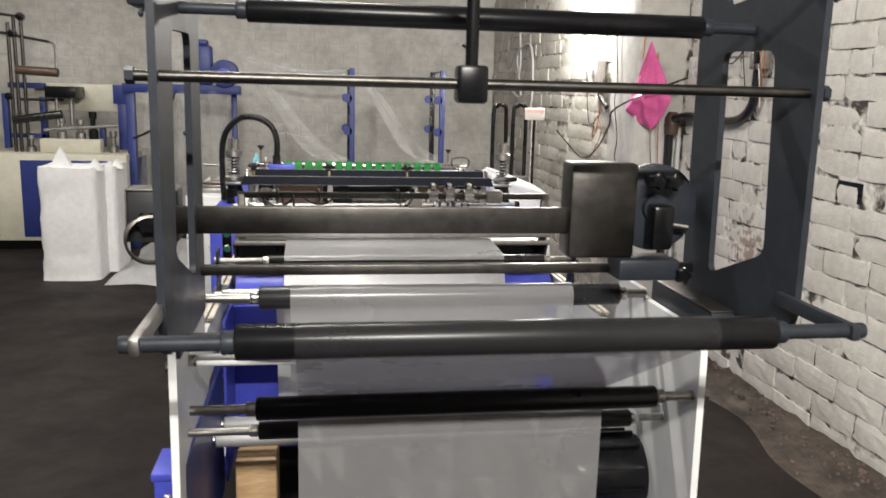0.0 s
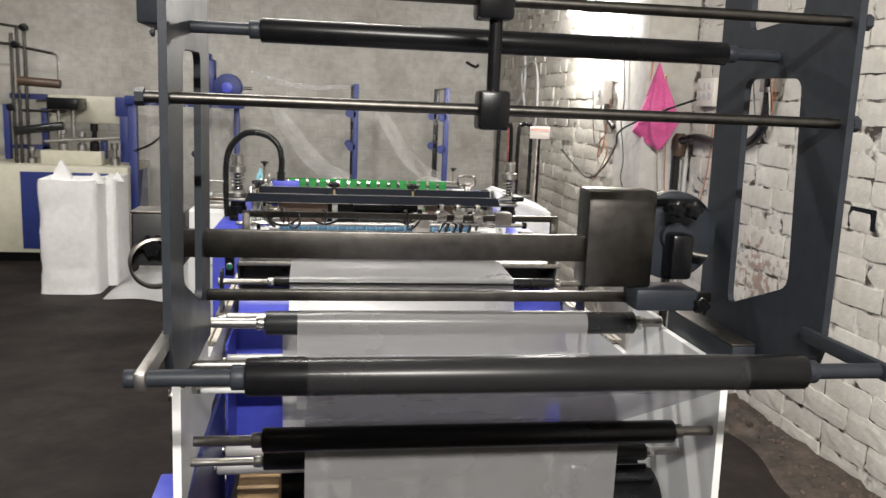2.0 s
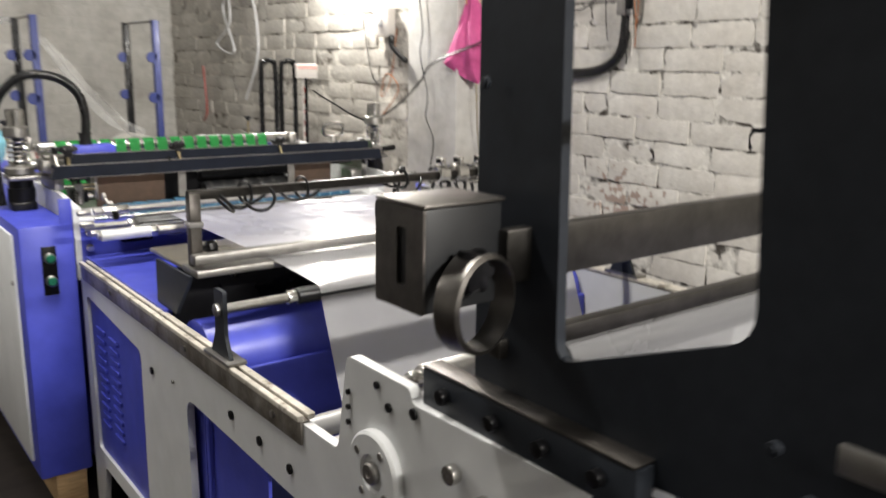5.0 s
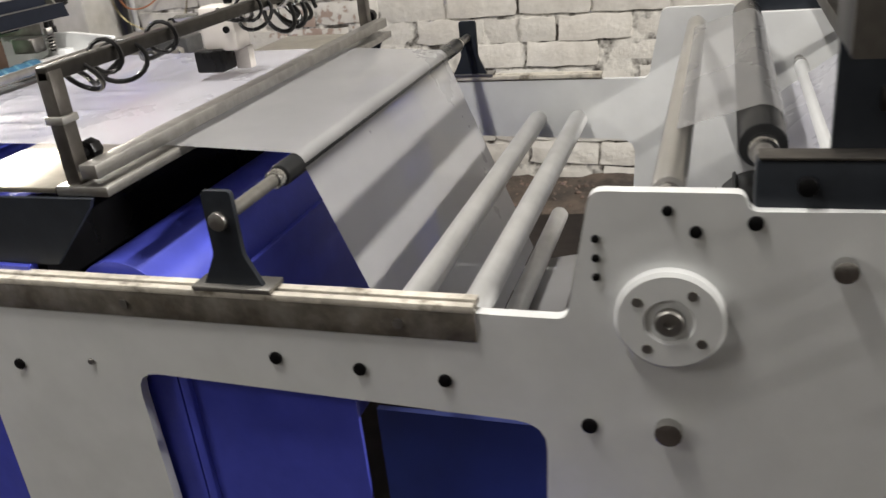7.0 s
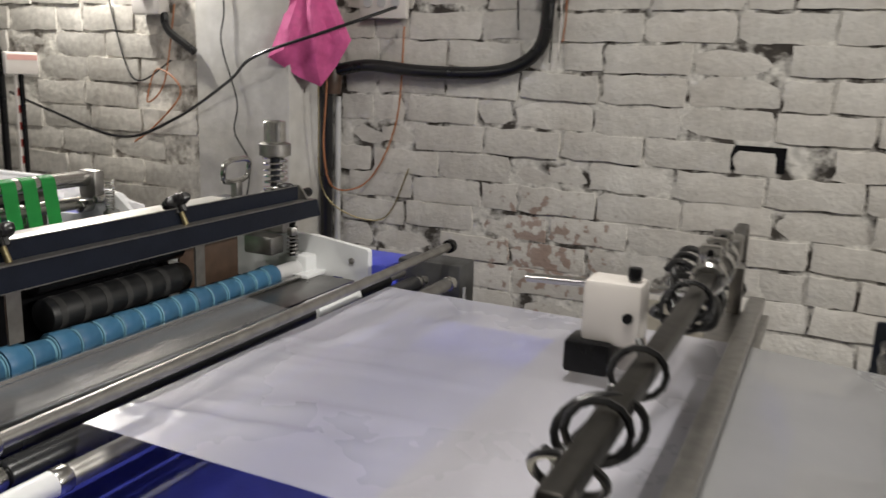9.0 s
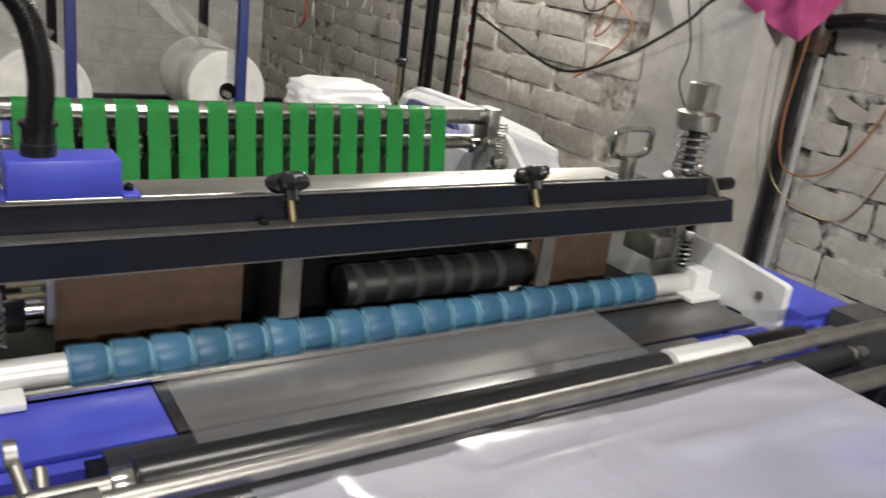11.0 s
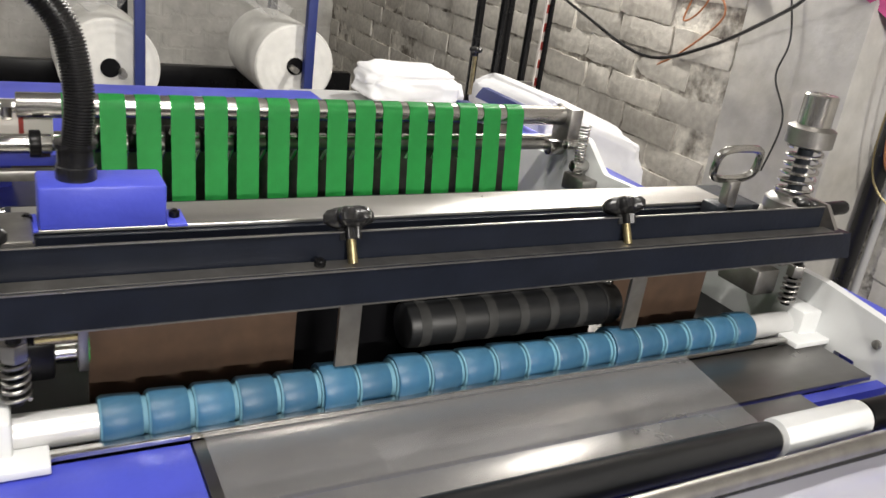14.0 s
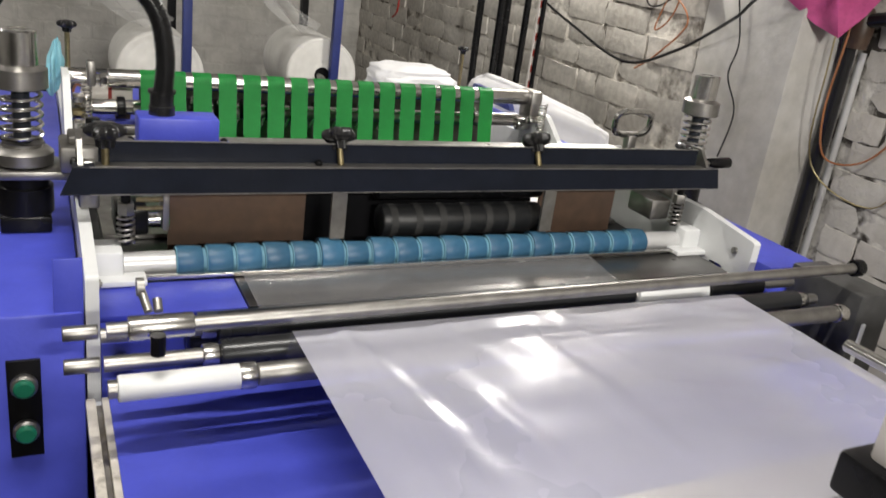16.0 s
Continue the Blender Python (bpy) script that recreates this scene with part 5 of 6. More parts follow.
def film_strip(a, b, wa, wb_, sag, name, n=14, cols=6):
    bm = B()
    a, b = Vector(a), Vector(b)
    rows = []
    side = Vector((0.6, 0.8, 0))
    for j in range(n + 1):
        u = j / n
        c = a.lerp(b, u) + Vector((0, 0, -sag * 4 * u * (1 - u)))
        w = wa + (wb_ - wa) * u
        rows.append([bm.verts.new(c + side * (w * (i / cols - 0.5)) + Vector((0, 0, 0.02 * math.sin(i * 2.1 + j * 0.5)))) for i in range(cols + 1)])
    for p, q in zip(rows, rows[1:]):
        for i in range(cols):
            bm.faces.new((p[i], p[i + 1], q[i + 1], q[i]))
    bmesh.ops.solidify(bm, geom=list(bm.faces), thickness=0.001)
    return tagged(part(name, bm, M_SHEER), "sheer clear plastic film running to the rolls", "plastic film", "loose film strips")


film_strip((-0.62, 6.2, 1.24), (-0.08, 5.82, 0.686), 0.14, 0.34, 0.05, "film_strip")
film_strip((0.15, 6.05, 1.25), (0.59, 5.84, 0.708), 0.14, 0.34, 0.05, "film_strip")
film_strip((-0.72, 6.25, 1.42), (0.0, 6.05, 1.345), 0.03, 0.03, 0.05, "film_strip")
for k in range(3):
    film_strip((-1.35 + 0.22 * k, 6.25, 1.16), (-1.5 + 0.3 * k, 6.6, 0.25), 0.30, 0.34, 0.05, "film_strip")

# ---- second machine against the back wall ----
lm = thing("blown_film_machine", (-2.3, 6.5, 0), "cream and navy blue machine with a steel frame on top", "machine")
part("cabinet_body", bx(B(), -3.75, -1.59, 6.12, 6.95, 0.07, 0.70, 0.006), M_CREAM, lm, "cream painted steel cabinet")
part("plinth", bx(B(), -3.7, -1.64, 6.16, 6.9, 0, 0.07), M_RUBBER, lm)
for x0, x1 in ((-3.68, -3.16), (-3.06, -2.49), (-2.32, -1.70)):
    pn = part("door_panel", bx(B(), x0, x1, 6.112, 6.1195, 0.10, 0.655, 0.001), M_NAVY, lm, "navy blue door panel")
    part("lock", cyl(B(), (x1 - 0.06, 6.1115, 0.62), (x1 - 0.06, 6.106, 0.62), 0.008, 12), M_DULL, pn)
part("side_panel", bx(B(), -1.5895, -1.583, 6.2, 6.8, 0.10, 0.65), M_NAVY, lm)
part("top_box", bx(B(), -2.22, -1.80, 6.25, 6.6, 0.70, 0.80, 0.006), M_CREAM, lm)
part("top_box", bx(B(), -3.6, -2.75, 6.25, 6.6, 0.70, 0.92, 0.006), M_CREAM, lm)
for x, z in ((-2.80, 1.58), (-2.67, 1.71), (-2.40, 1.62), (-2.36, 1.66), (-2.31, 1.69)):
    part("frame_post", cyl(B(), (x, 6.3, 0.70), (x, 6.3, z), 0.013, 12), M_DARK, lm)
for (xa, za), (xb, zb) in (((-2.67, 1.70), (-2.31, 1.66)), ((-2.80, 1.57), (-2.37, 1.54)), ((-2.36, 1.53), (-2.12, 1.49)), ((-2.67, 1.28), (-2.52, 1.27)), ((-2.36, 1.08), (-2.05, 1.08))):
    part("frame_rod", cyl(B(), (xa, 6.3, za), (xb, 6.3, zb), 0.010, 10), M_DARK, lm)
for x, z in ((-2.67, 1.70), (-2.31, 1.66), (-2.37, 1.54), (-2.67, 1.28), (-2.80, 1.57), (-2.42, 1.10), (-2.80, 1.1)):
    part("clamp", cyl(B(), (x, 6.27, z), (x, 6.33, z), 0.027, 12, bev=0.004), M_RUBBER, lm)
part("hook_arm", tube(B(), spline([(-2.13, 6.3, 1.49), (-2.09, 6.3, 1.46), (-2.09, 6.3, 1.28), (-2.10, 6.3, 1.26)], 6), 0.010, 8), M_DULL, lm)
part("film_roller", cyl(B(), (-2.36, 6.28, 1.29), (-2.07, 6.28, 1.275), 0.032, 18, bev=0.004), M_BROWN, lm)
part("film_roller", cyl(B(), (-2.40, 6.28, 0.93), (-2.06, 6.28, 0.98), 0.03, 18, bev=0.004), M_GREYROLL, lm)
part("head_box", bx(B(), -2.15, -1.94, 6.2, 6.45, 1.10, 1.18, 0.006), M_RUBBER, lm)
part("head_panel", bx(B(), -2.30, -1.70, 6.46, 6.52, 1.0, 1.20, 0.006), M_CREAM, lm)
for x in (-2.10, -2.0):
    part("post_bolt", cyl(B(), (x, 6.3, 0.90), (x, 6.3, 1.10), 0.014, 12), M_DULL, lm)
for x0, x1, z0, z1 in ((-2.50, -2.46, 0.72, 1.12), (-2.24, -2.20, 0.72, 1.10), (-2.45, -2.2, 1.16, 1.20), (-2.45, -2.2, 0.80, 0.83), (-1.72, -1.60, 1.06, 1.20), (-1.69, -1.63, 0.72, 1.06), (-1.83, -1.79, 0.74, 0.9)):
    part("blue_frame", bx(B(), x0, x1, 6.36, 6.42, z0, z1, 0.004), M_NAVY, lm)
for x, h in ((-1.95, 0.14), (-1.86, 0.20), (-2.08, 0.16), (-2.3, 0.12), (-1.72, 0.16), (-2.58, 0.25), (-2.9, 0.2)):
    part("fitting", lathe(B(), [(0.035, 0), (0.035, h * 0.3), (0.018, h * 0.4), (0.018, h * 0.7), (0.028, h * 0.75), (0.028, h)], (x, 6.32, 0.80 if -2.2 < x < -1.8 else 0.70), (0, 0, 1), 16), M_DULL if h < 0.2 else M_RUBBER, lm)
part("sloping_bar", cyl(B(), (-2.2, 6.3, 0.86), (-1.68, 6.3, 0.90), 0.012, 10), M_DULL, lm)
# motor carriage on its blue beam
mb = thing("motor_carriage", (-1.2, 6.25, 0), "blue cast motors on a blue steel beam", "motor unit")
part("beam", bx(B(), -1.62, -0.78, 6.2, 6.30, 1.15, 1.215, 0.004), M_NAVY, mb)
part("beam_post", bx(B(), -1.60, -1.54, 6.22, 6.28, 0.0, 1.15, 0.004), M_NAVY, mb)
part("beam_post", bx(B(), -0.86, -0.82, 6.32, 6.36, 0.0, 1.16, 0.004), M_NAVY, mb)
part("motor", cyl(B(), (-1.33, 6.25, 1.215), (-1.33, 6.25, 1.40), 0.055, 24, bev=0.006), M_NAVY, mb)
part("motor_cap", cyl(B(), (-1.33, 6.25, 1.40), (-1.33, 6.25, 1.43), 0.045, 24, bev=0.006), M_NAVY, mb)
part("gearbox", bx(B(), -1.13, -0.98, 6.19, 6.31, 1.215, 1.50, 0.02), M_NAVY, mb)
part("gear_flange", cyl(B(), (-0.89, 6.17, 1.30), (-0.89, 6.31, 1.30), 0.10, 32, bev=0.008), M_NAVY, mb)
part("gear_hub", cyl(B(), (-0.89, 6.14, 1.30), (-0.89, 6.17, 1.30), 0.04, 24, bev=0.004), M_BLUE, mb)
part("output_shaft", cyl(B(), (-0.80, 6.25, 1.30), (-0.72, 6.25, 1.30), 0.012, 12), M_DULL, mb)
part("box_cap", bx(B(), -1.10, -1.01, 6.20, 6.30, 1.50, 1.54, 0.01), M_NAVY, mb)
part("cable", tube(B(), spline([(-1.25, 6.2, 1.15), (-1.3, 6.15, 1.0), (-1.42, 6.15, 0.88), (-1.55, 6.2, 0.82)], 8), 0.008, 8), M_HOSE, mb)

# ---- sacks and sheets on the floor ----


def sack(name, x0, x1, y0, y1, h, peak, label, seed):
    bm = B()
    nx, nz = 14, 20
    rings = []
    cx, cy, hx, hy = (x0 + x1) / 2, (y0 + y1) / 2, (x1 - x0) / 2, (y1 - y0) / 2
    for j in range(nz + 1):
        u = j / nz
        ring = []
        f = 1.0 + 0.008 * math.sin(u * 14 + seed) + (0.03 if u < 0.04 else 0)
        for k in range(40):
            a = k * math.tau / 40
            c, s = math.cos(a), math.sin(a)
            q = 0.32
            x, y = hx * abs(c) ** q * (1 if c > 0 else -1), hy * abs(s) ** q * (1 if s > 0 else -1)
            d = 1 + 0.03 * noise.noise(Vector((c * 2 + seed, s * 2, u * 7))) + 0.025 * noise.noise(Vector((c * 6, s * 6 + seed, u * 22)))
            ring.append(bm.verts.new((cx + x * f * d, cy + y * f * d, h * u + 0.012 * noise.noise(Vector((c * 3, s * 3, u * 5 + seed))) * (u > 0))))
        rings.append(ring)
    for a, b in zip(rings, rings[1:]):
        for k in range(40):
            bm.faces.new((a[k], a[(k + 1) % 40], b[(k + 1) % 40], b[k]))
    top = bm.verts.new((cx, cy, h + 0.01))
    for k in range(40):
        bm.faces.new((rings[-1][k], rings[-1][(k + 1) % 40], top))
    bm.faces.new(rings[0][::-1])
    th = thing(name, (cx, cy, 0), label, "sack", "white sacks")
    part("bag", bm, M_SACK, th)
    for px, w, hh in peak:
        e = B()
        pts = [(px - w, 0), (px - w * 0.3, hh * 0.75), (px, hh), (px + w * 0.35, hh * 0.7), (px + w, 0)]
        f0 = [e.verts.new((p[0], y0 + 0.05 + 0.02 * p[1], h - 0.02 + p[1])) for p in pts]
        f1 = [e.verts.new((p[0], y0 + 0.11 - 0.2 * p[1], h - 0.02 + p[1])) for p in pts]
        e.faces.new(f0)
        e.faces.new(f1[::-1])
        for i in range(len(pts)):
            j = (i + 1) % len(pts)
            e.faces.new((f0[i], f0[j], f1[j], f1[i]))
        part("sack_ear", e, M_SACK, th)
    return th


sack("white_sack", -1.90, -1.56, 5.10, 5.42, 0.70, [(-1.765, 0.07, 0.14), (-1.57, 0.05, 0.07)], "full white woven sack standing on the floor", 1)
sack("white_sack", -1.62, -1.50, 5.36, 5.75, 0.69, [(-1.50, 0.04, 0.06)], "white plastic sack leaning behind another sack", 5)
sh = B()
grid = []
for j in range(19):
    row = []
    for i in range(23):
        x, y = -1.50 + 0.62 * i / 22, 4.95 + 1.6 * j / 18
        e = min(i, 22 - i, j, 18 - j) / 4
        z = 0.006 + min(1, e) * max(0, 0.04 + 0.06 * noise.noise(Vector((x * 4, y * 3, 1))) + 0.05 * noise.noise(Vector((x * 11, y * 9, 4))) + 0.03 * abs(noise.noise(Vector((x * 19, y * 7, 8)))))
        row.append(sh.verts.new((x + 0.05 * noise.noise(Vector((y * 3, 2, 0))), y + 0.08 * noise.noise(Vector((x * 4, 7, 0))), z)))
    grid.append(row)
for a, b in zip(grid, grid[1:]):
    for i in range(22):
        sh.faces.new((a[i], a[i + 1], b[i + 1], b[i]))
bmesh.ops.solidify(sh, geom=list(sh.faces), thickness=-0.004)
tagged(part("plastic_sheet", sh, M_SACK), "crumpled white plastic sheet lying on the floor", "plastic sheet")
cr = tagged(part("wooden_block", bx(B(), -0.415, -0.315, 1.76, 1.90, 0, 0.31, 0.006), M_WOOD), "raw pine wood block under the machine frame", "wood block")
cr2 = thing("blue_crate", (-0.56, 1.79, 0), "small blue plastic crate beside the frame", "crate")
part("crate_body", bx(B(), -0.60, -0.515, 1.72, 1.86, 0, 0.285, 0.006), M_BLUE, cr2)
part("crate_rim", bx(B(), -0.606, -0.509, 1.714, 1.866, 0.285, 0.305, 0.004), M_BLUE, cr2)
# black rack in the corner
bf = thing("black_tube_rack", (0.92, 4.66, 0), "black bent tube rack standing by the brick wall", "rack")
for x, y in ((0.80, 4.60), (0.93, 4.65)):
    part("bent_tube", tube(B(), spline([(x, y, 0), (x, y, 0.6), (x, y, 1.08), (x + 0.02, y, 1.135), (x + 0.055, y, 1.14), (x + 0.075, y, 1.08), (x + 0.075, y, 0.6), (x + 0.075, y, 0)], 8), 0.012, 8), M_RUBBER, bf)
part("cross_bar", bx(B(), 0.80, 1.02, 4.60, 4.615, 0.70, 0.73, 0.002), M_DULL, bf)
part("marker_strip", bx(B(), 1.035, 1.055, 4.62, 4.63, 0.3, 1.08, 0.001), M_SKIN, bf)
for k in range(9):
    part("mark", bx(B(), 1.038, 1.052, 4.6175, 4.6195, 0.55 + 0.055 * k, 0.575 + 0.055 * k), M_RED, bf)
nb = thing("notice_board", (1.045, 4.63, 0), "small pale pink and white board on a thin post", "board")
part("board", bx(B(), 0.985, 1.105, 4.595, 4.612, 1.06, 1.13, 0.004), M_SKIN, nb)
part("stripe", bx(B(), 0.99, 1.10, 4.5925, 4.5945, 1.105, 1.122), M_ROSE, nb)
part("post", cyl(B(), (1.045, 4.605, 0), (1.045, 4.605, 1.06), 0.008, 10), M_RUBBER, nb)

# ---- fittings on the walls ----
pb = B()
side, out = Vector((0.57, -0.82, 0)), Vector((-0.82, -0.57, 0))
RIM = [(0.0, 0.42), (-0.035, 0.33), (-0.085, 0.19), (-0.126, 0.085), (-0.03, 0.025), (0.035, 0.0), (0.085, 0.065), (0.13, 0.145), (0.075, 0.27), (0.03, 0.35)]
faces = []
for front in (1, -1):
    rings = []
    for j in range(9):
        f = j / 8
        ring = []
        for k in range(60):
            u = k / 60 * len(RIM)
            p, q = RIM[int(u) % len(RIM)], RIM[(int(u) + 1) % len(RIM)]
            w = u - int(u)
            px, pz = p[0] + (q[0] - p[0]) * w, p[1] + (q[1] - p[1]) * w
            cx, cz = 0.005, 0.15
            ax, az = cx + (px - cx) * f, cz + (pz - cz) * f
            slope = math.atan2(ax, 0.44 - az)
            puff = (1 - f * f) * 0.045 + 0.016 * (1 - f ** 4) * math.sin(slope * 22 + 0.6) * min(1.0, (0.44 - az) * 4) + 0.012 * noise.noise(Vector((ax * 14, az * 12, front * 3)))
            ring.append(pb.verts.new(Vector((1.375, 3.715, 1.055)) + side * ax + Vector((0, 0, az)) + out * (front * max(0.002, puff))))
        rings.append(ring)
    for p, q in zip(rings[1:], rings[2:]):
        for k in range(60):
            pb.faces.new((p[k], p[(k + 1) % 60], q[(k + 1) % 60], q[k]))
    pb.faces.new(rings[1])
    faces.append(rings[-1])
for k in range(60):
    pb.faces.new((faces[0][k], faces[0][(k + 1) % 60], faces[1][(k + 1) % 60], faces[1][k]))
bag = thing("pink_cloth_bag", (1.33, 3.72, 1.05), "pink cloth bag hanging from a nail by the pillar", "bag")
part("pouch", pb, M_PINK, bag)
part("loop", tube(B(), spline([(1.33, 3.70, 1.39), (1.345, 3.73, 1.46), (1.36, 3.757, 1.50)], 6), 0.004, 6), M_ORANGE, bag)
part("nail", cyl(B(), (1.36, 3.765, 1.50), (1.36, 3.74, 1.505), 0.004, 8), M_DULL, bag)
bpz = thing("black_conduit", (1.55, 3.6, 0), "black conduit pipe along the brick wall corner", "pipe")
part("riser", tube(B(), spline([(1.505, 3.735, 0), (1.505, 3.735, 0.5), (1.505, 3.735, 1.02), (1.49, 3.73, 1.08)], 6), 0.021, 12), M_HOSE, bpz)
part("bend", tube(B(), spline([(1.50, 3.72, 1.10), (1.535, 3.60, 1.125), (1.54, 3.40, 1.112), (1.54, 3.18, 1.115), (1.54, 3.07, 1.145), (1.54, 3.01, 1.21), (1.54, 2.998, 1.33)], 8), 0.020, 12), M_HOSE, bpz)
part("shroud", lathe(B(), [(0.03, 0), (0.034, 0.03), (0.036, 0.08), (0.022, 0.11)], (1.51, 3.72, 1.03), (0, 0, 1), 16), M_BROWN, bpz)
tagged(part("grey_conduit", cyl(B(), (1.55, 3.72, 0), (1.55, 3.72, 1.02), 0.011, 12), M_GREY), "thin grey plastic conduit on the wall", "pipe")
jb2 = thing("junction_box", (1.56, 3.0, 1.33), "open metal junction box with loose wires", "junction box")
part("box", bx(B(), 1.515, 1.562, 2.94, 3.03, 1.33, 1.45, 0.004), M_DULL, jb2)
part("contact_block", bx(B(), 1.505, 1.5145, 2.95, 2.98, 1.35, 1.44, 0.002), M_RUBBER, jb2)
random.seed(11)
for k in range(6):
    a = random.uniform(-0.1, 0.1)
    pts = [(1.52, 2.985 + 0.01 * k - 0.02, 1.44), (1.49, 2.97 + a, 1.50 + 0.01 * k), (1.52, 2.95 + a * 1.6, 1.42 - 0.03 * k), (1.54, 2.96 + a * 1.5, 1.30 - 0.03 * k)]
    part("loose_wire", tube(B(), spline(pts, 6), 0.0022, 6), (M_ORANGE, M_SKIN, M_HOSE)[k % 3], jb2)
sw = thing("switch_board", (1.56, 3.55, 1.27), "white plastic switch board on the brick wall", "switch board")
part("plate", bx(B(), 1.535, 1.562, 3.465, 3.635, 1.272, 1.40, 0.004), M_SKIN, sw)
for k in range(3):
    part("socket", cyl(B(), (1.5345, 3.50 + 0.05 * k, 1.32), (1.531, 3.50 + 0.05 * k, 1.32), 0.015, 14), M_GREY, sw)
    part("switch", bx(B(), 1.529, 1.5345, 3.49 + 0.05 * k, 3.51 + 0.05 * k, 1.35, 1.38, 0.002), M_GREY, sw)
fz = thing("fuse_box", (1.32, 4.29, 1.26), "small white fuse box on the far brick wall", "fuse box")
part("case", bx(B(), 1.285, 1.336, 4.24, 4.36, 1.265, 1.40, 0.005), M_SKIN, fz)
part("lever", bx(B(), 1.275, 1.2845, 4.28, 4.31, 1.31, 1.35, 0.002), M_GREY, fz)


def wire(pts, r, material, label, n=8):
    return tagged(part("wall_wire", tube(B(), spline(pts, n), r, 6), material), label, "wire", "loose wall wires")


wire([(1.30, 5.0, 0.985), (1.30, 4.80, 0.93), (1.30, 4.45, 0.855), (1.30, 4.2, 0.93), (1.27, 3.95, 1.06), (1.24, 3.82, 1.14), (1.30, 3.60, 1.22), (1.45, 3.45, 1.30)], 0.005, M_HOSE, "black sagging cable across the wall")
wire([(1.31, 4.24, 1.27), (1.305, 4.22, 1.215), (1.312, 4.12, 1.15)], 0.014, M_HOSE, "thick black cable from the fuse box")
wire([(1.318, 4.02, 1.75), (1.316, 4.045, 1.55), (1.318, 4.0, 1.3), (1.314, 4.01, 1.18), (1.318, 3.955, 1.0), (1.316, 3.965, 0.90), (1.32, 3.91, 0.80), (1.318, 3.93, 0.66)], 0.0028, M_RINGR, "thin grey cable down the pillar")
wire([(1.315, 4.2, 1.3), (1.31, 4.25, 1.05), (1.31, 4.33, 0.98), (1.31, 4.28, 1.09), (1.31, 4.18, 1.02), (1.31, 4.3, 0.9), (1.315, 4.4, 0.84)], 0.003, M_ORANGE, "thin reddish wire hanging on the wall")
wire([(1.315, 4.5, 1.35), (1.31, 4.42, 1.1), (1.31, 4.35, 1.05), (1.312, 4.22, 1.12)], 0.003, M_HOSE, "thin black wire on the wall")
wire([(1.40, 3.69, 1.42), (1.42, 3.68, 1.1), (1.45, 3.71, 0.85), (1.50, 3.70, 0.72), (1.555, 3.6, 0.75), (1.555, 3.5, 0.95), (1.558, 3.48, 1.25)], 0.003, M_ORANGE, "thin orange wire by the pillar")
wire([(1.40, 3.70, 1.42), (1.39, 3.69, 1.0), (1.46, 3.71, 0.70), (1.555, 3.55, 0.62), (1.555, 3.45, 0.8)], 0.0025, M_BRASS, "thin yellow wire by the pillar")
wire([(1.558, 3.4, 1.40), (1.55, 3.25, 1.36), (1.55, 3.12, 1.42), (1.545, 3.02, 1.40)], 0.003, M_HOSE, "thin black wire on the brick wall")
wire([(1.05, 7.23, 1.62), (1.13, 7.22, 1.58), (1.16, 7.22, 1.60)], 0.012, M_HOSE, "black cable stub on the back wall")
wire([(1.316, 6.2, 1.75), (1.31, 6.1, 1.4), (1.30, 6.3, 1.25), (1.31, 6.05, 1.2), (1.31, 6.2, 1.5), (1.31, 5.8, 1.55), (1.31, 5.7, 1.2), (1.31, 5.9, 0.9)], 0.008, M_GREY, "grey looped hose hung on the wall")
wire([(1.315, 6.6, 1.1), (1.31, 6.55, 0.8), (1.31, 6.62, 0.72)], 0.006, M_RED, "short red wire on the far wall")

# ---- brick faces ----
random.seed(21)


def brick_mesh(name, w, h, d, material, seed):
    nx, nz = 5, 3
    bm = B()
    fr = {}
    for j in range(nz + 1):
        for i in range(nx + 1):
            edge = i in (0, nx) or j in (0, nz)
            corner = i in (0, nx) and j in (0, nz)
            y, z = -w / 2 + w * i / nx, -h / 2 + h * j / nz
            q = noise.noise(Vector((i * 0.9 + seed * 7.3, j * 0.9, seed)))
            y += 0.011 * noise.noise(Vector((j * 1.3, seed * 3.1, i))) * (1 if i in (0, nx) else 0.3)
            z += 0.008 * noise.noise(Vector((i * 1.1, seed * 5.7, j + 9)))
            fr[i, j] = bm.verts.new((-d + (0.0025 if edge else 0) + (0.002 if corner else 0) + 0.003 * q, y * (0.985 if edge else 1), z))
    for j in range(nz):
        for i in range(nx):
            bm.faces.new((fr[i, j], fr[i + 1, j], fr[i + 1, j + 1], fr[i, j + 1]))
    rim = [(i, 0) for i in range(nx)] + [(nx, j) for j in range(nz)] + [(i, nz) for i in range(nx, 0, -1)] + [(0, j) for j in range(nz, 0, -1)]
    bk = [bm.verts.new((0.012, fr[k].co.y * 1.01, fr[k].co.z * 1.02)) for k in rim]
    for a in range(len(rim)):
        b = (a + 1) % len(rim)
        bm.faces.new((fr[rim[a]], bk[a], bk[b], fr[rim[b]]))
    bmesh.ops.recalc_face_normals(bm, faces=bm.faces)
    me = bpy.data.meshes.new(name)
    bm.to_mesh(me)
    bm.free()
    me.polygons.foreach_set("use_smooth", [True] * len(me.polygons))
    me.set_sharp_from_angle(angle=radians(28))
    me.materials.append(material)
    return me


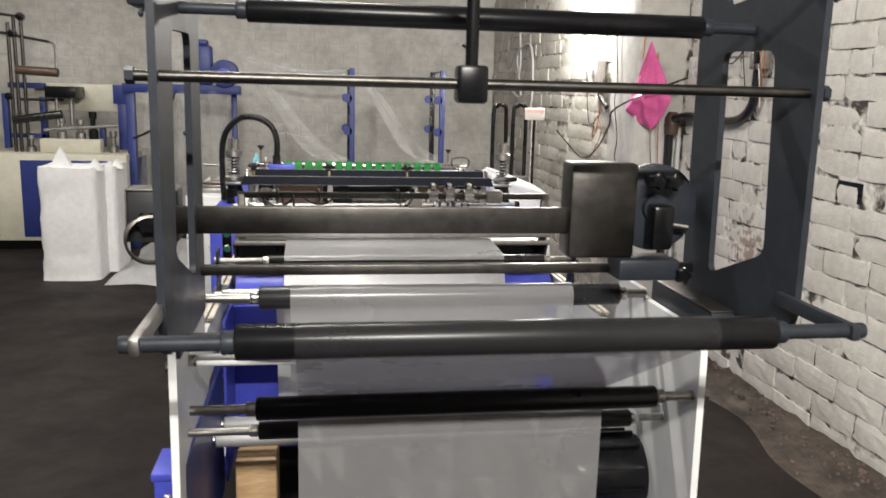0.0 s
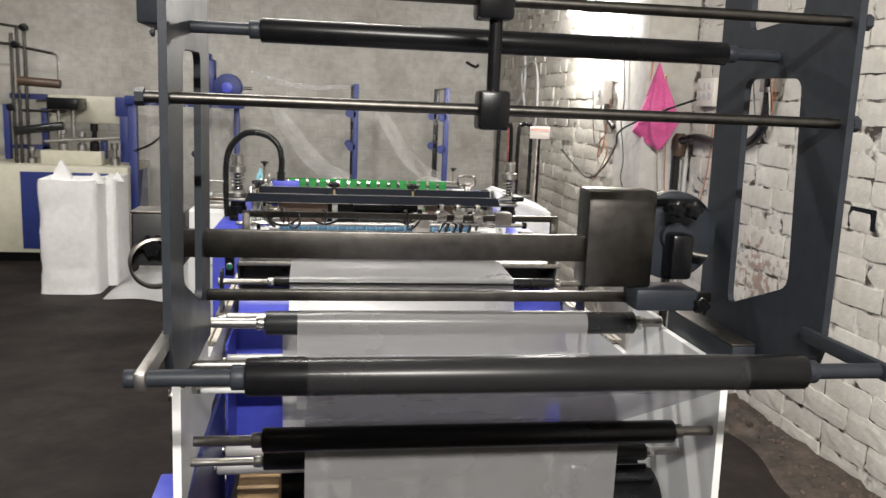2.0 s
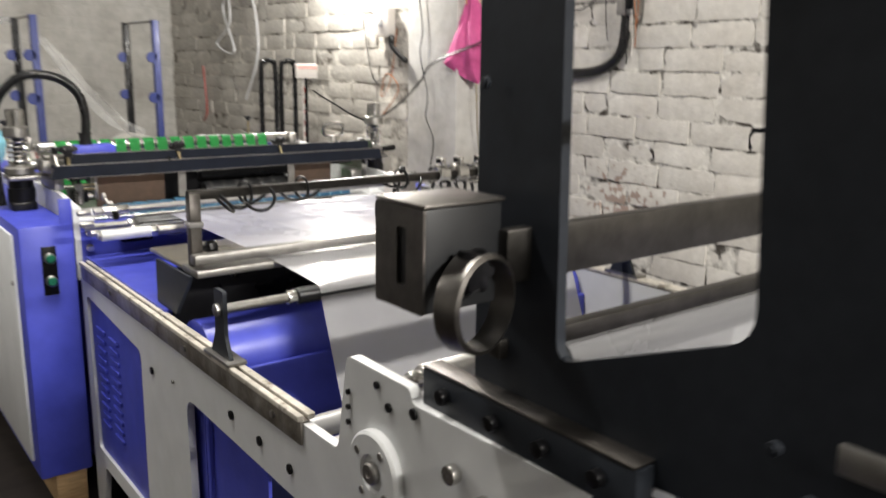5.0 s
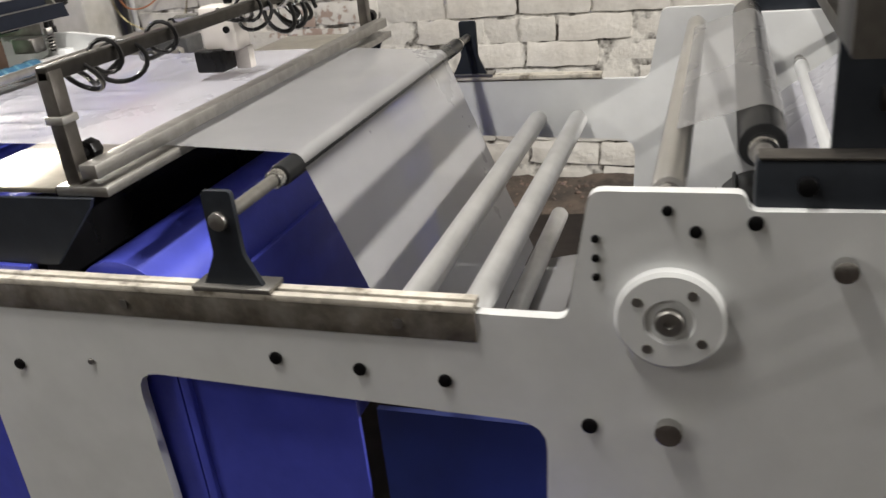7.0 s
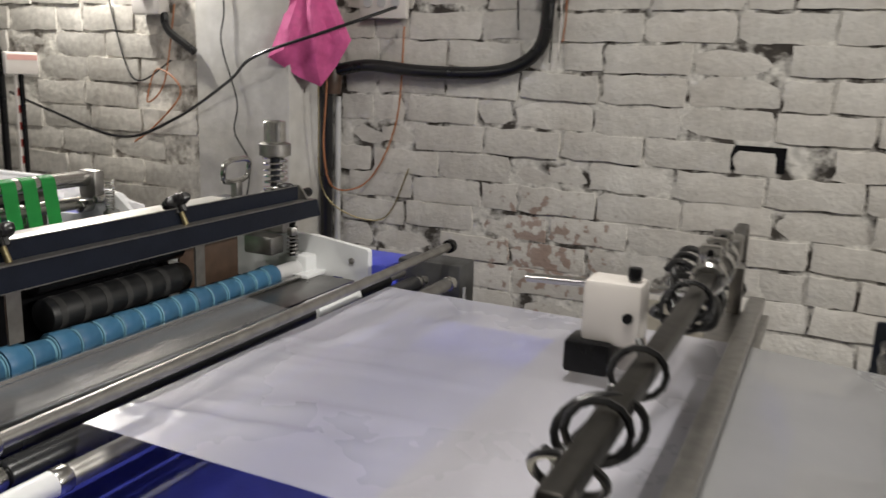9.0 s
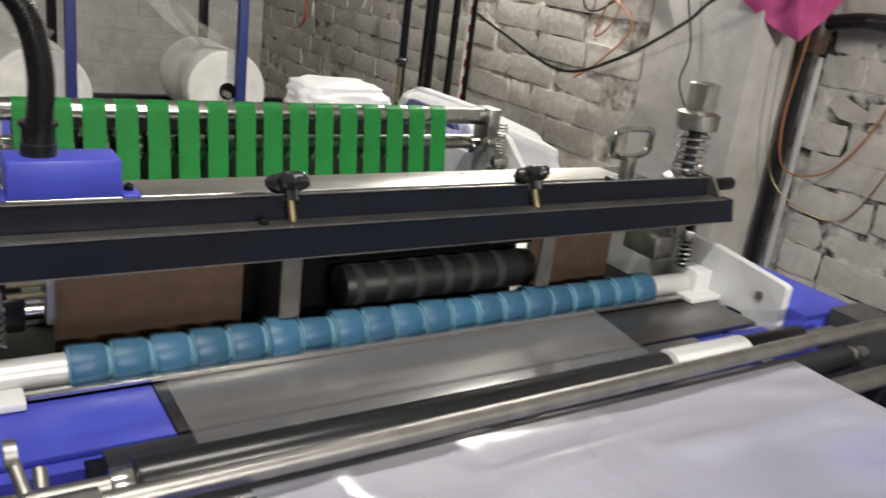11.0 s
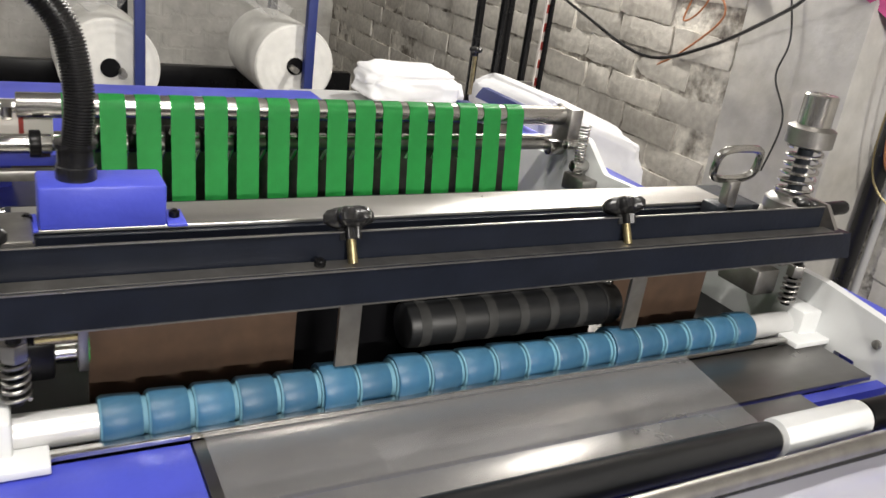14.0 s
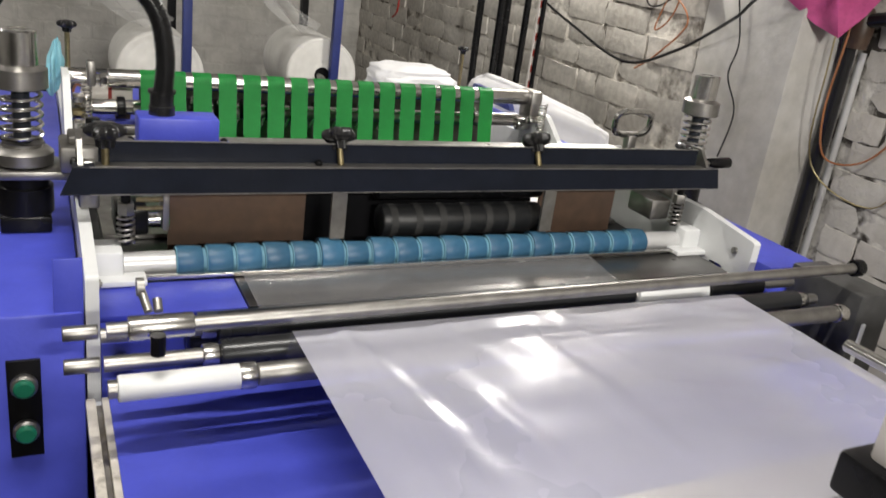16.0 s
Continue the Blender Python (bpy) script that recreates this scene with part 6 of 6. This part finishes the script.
def brick_wall(wall, x, y0, y1, z1, material, near, pitch, course, joint, skip=None):
    """Brick courses on the face at x; near: the stretch of y built as single bricks."""
    full = [brick_mesh("brick", pitch - joint, course - joint * 0.9, 0.003 + 0.0011 * k, material, k + 1) for k in range(8)]
    half = [brick_mesh("brick", pitch / 2 - joint, course - joint * 0.9, 0.003 + 0.002 * k, material, k + 11) for k in range(4)]
    rest_v, rest_f = [], []
    row = 0
    z = course / 2
    while z < z1:
        y = y0 + (0.5 if row % 2 else 0) * pitch + random.uniform(-0.02, 0.02)
        while y < y1 - 0.04:
            is_half = random.random() < 0.14
            w = pitch / 2 if is_half else pitch
            if y + w > y1 + 0.02:
                is_half, w = True, pitch / 2
            if y + w > y1 + 0.03:
                break
            me = random.choice(half if is_half else full)
            m = pose(x + random.uniform(-0.002, 0.003), y + w / 2, z + random.uniform(-0.004, 0.004), random.uniform(-1.4, 1.4), random.uniform(-1.5, 1.5), random.uniform(-1.2, 1.2))
            if skip and abs(y + w / 2 - skip[0]) < pitch * 0.55 and abs(z - skip[1]) < course * 0.5:
                if not skip[2]:
                    skip[2].append(1)
                    ob = new("brick", half[0])
                    ob.parent = wall
                    ob.matrix_basis = pose(x - 0.002, skip[0], 0.897) @ Matrix.Diagonal((1, 0.95, 0.80, 1))
            elif near[0] <= y + w / 2 <= near[1] and near[2] <= z <= near[3]:
                ob = new("brick", me)
                ob.parent = wall
                ob.matrix_basis = m
            else:
                o = len(rest_v)
                rest_v.extend([tuple(m @ v.co) for v in me.vertices])
                rest_f.extend([tuple(o + i for i in p.vertices) for p in me.polygons])
            y += w
        z += course
        row += 1
    me = bpy.data.meshes.new("brick_rest")
    me.from_pydata(rest_v, [], rest_f)
    me.materials.append(material)
    ob = new("brick_rest", me)
    ob.parent = wall
    tagged(ob, kind="stuff")


# flat black patch puts a recess's shade around one small brick
part("recess_dark_patch", bx(B(), WX - 0.0015, WX + 0.001, 2.315, 2.47, 0.875, 0.944), M_RUBBER, wall_right)
brick_wall(wall_right, WX, -1.5, 3.75, 2.25, M_BRICK, (0.95, 3.76, 0.25, 1.95), 0.248, 0.0865, 0.008, [2.392, 0.91, []])
brick_wall(wall_far_right, FX + 0.012, 4.15, BY, 2.25, M_BRICK2, (4.13, 7.3, 0.45, 1.95), 0.248, 0.0865, 0.007)


# earth swept against the foot of the brick wall
dv, df = [], []
NX, NY = 14, 130
for j in range(NY + 1):
    y = -1.2 + 5.0 * j / NY
    for i in range(NX + 1):
        u = i / NX
        width = 0.24 + 0.12 * noise.noise(Vector((y * 1.7, 3, 1)))
        x = 1.572 - width * (1 - u)
        h = u ** 1.5 * (0.045 + 0.03 * noise.noise(Vector((y * 3, 1, 5)))) + 0.014 * u * noise.noise(Vector((x * 22, y * 22, 2))) + 0.008 * u * noise.noise(Vector((x * 60, y * 60, 7)))
        dv.append((x, y, max(0.0015, h) if i else -0.002))
for j in range(NY):
    for i in range(NX):
        k = j * (NX + 1) + i
        df.append((k, k + 1, k + NX + 2, k + NX + 1))
dm = bpy.data.meshes.new("earth")
dm.from_pydata(dv, [], df)
dm.materials.append(mat("damp_brown_earth", (0.075, 0.055, 0.042), 0.75, vary=0.3, scale=30, second=(0.03, 0.024, 0.02), patch=7, amount=0.3, bump=0.8, bscale=60))
tagged(new("earth", dm), "damp brown earth and dust swept against the wall", "earth", kind="stuff")
# rubble along the foot of the brick wall
rb = B()
random.seed(8)
for k in range(420):
    y, x = random.uniform(0.6, 3.5), 1.565 - abs(random.gauss(0, 0.06))
    r = random.uniform(0.004, 0.013)
    m = Matrix.Translation((x, y, r * 0.4 + 0.03 * max(0.0, 1 - (1.572 - x) / 0.2))) @ Euler((random.random() * 6, random.random() * 6, random.random() * 6)).to_matrix().to_4x4() @ Matrix.Diagonal((1, random.uniform(0.6, 1.3), random.uniform(0.5, 0.9), 1))
    bmesh.ops.create_icosphere(rb, subdivisions=1, radius=r, matrix=m)
rub = tagged(part("rubble", rb, mat("brick_rubble", (0.14, 0.095, 0.075), 0.95, vary=0.3, scale=20, second=(0.05, 0.045, 0.04), patch=8, amount=0.3), smooth=False), "brick and mortar rubble along the wall foot", "rubble", kind="stuff")


def motions():
    """All keyed things: the sealing head lifts about twice a second."""
    times = [0.0] + [0.08 + 0.1 * k for k in range(160)]
    walk(head, [(t, pose(0, 0, 0.005 + 0.0185 * math.cos(math.tau * (t - 0.28) / 0.5))) for t in times])


motions()
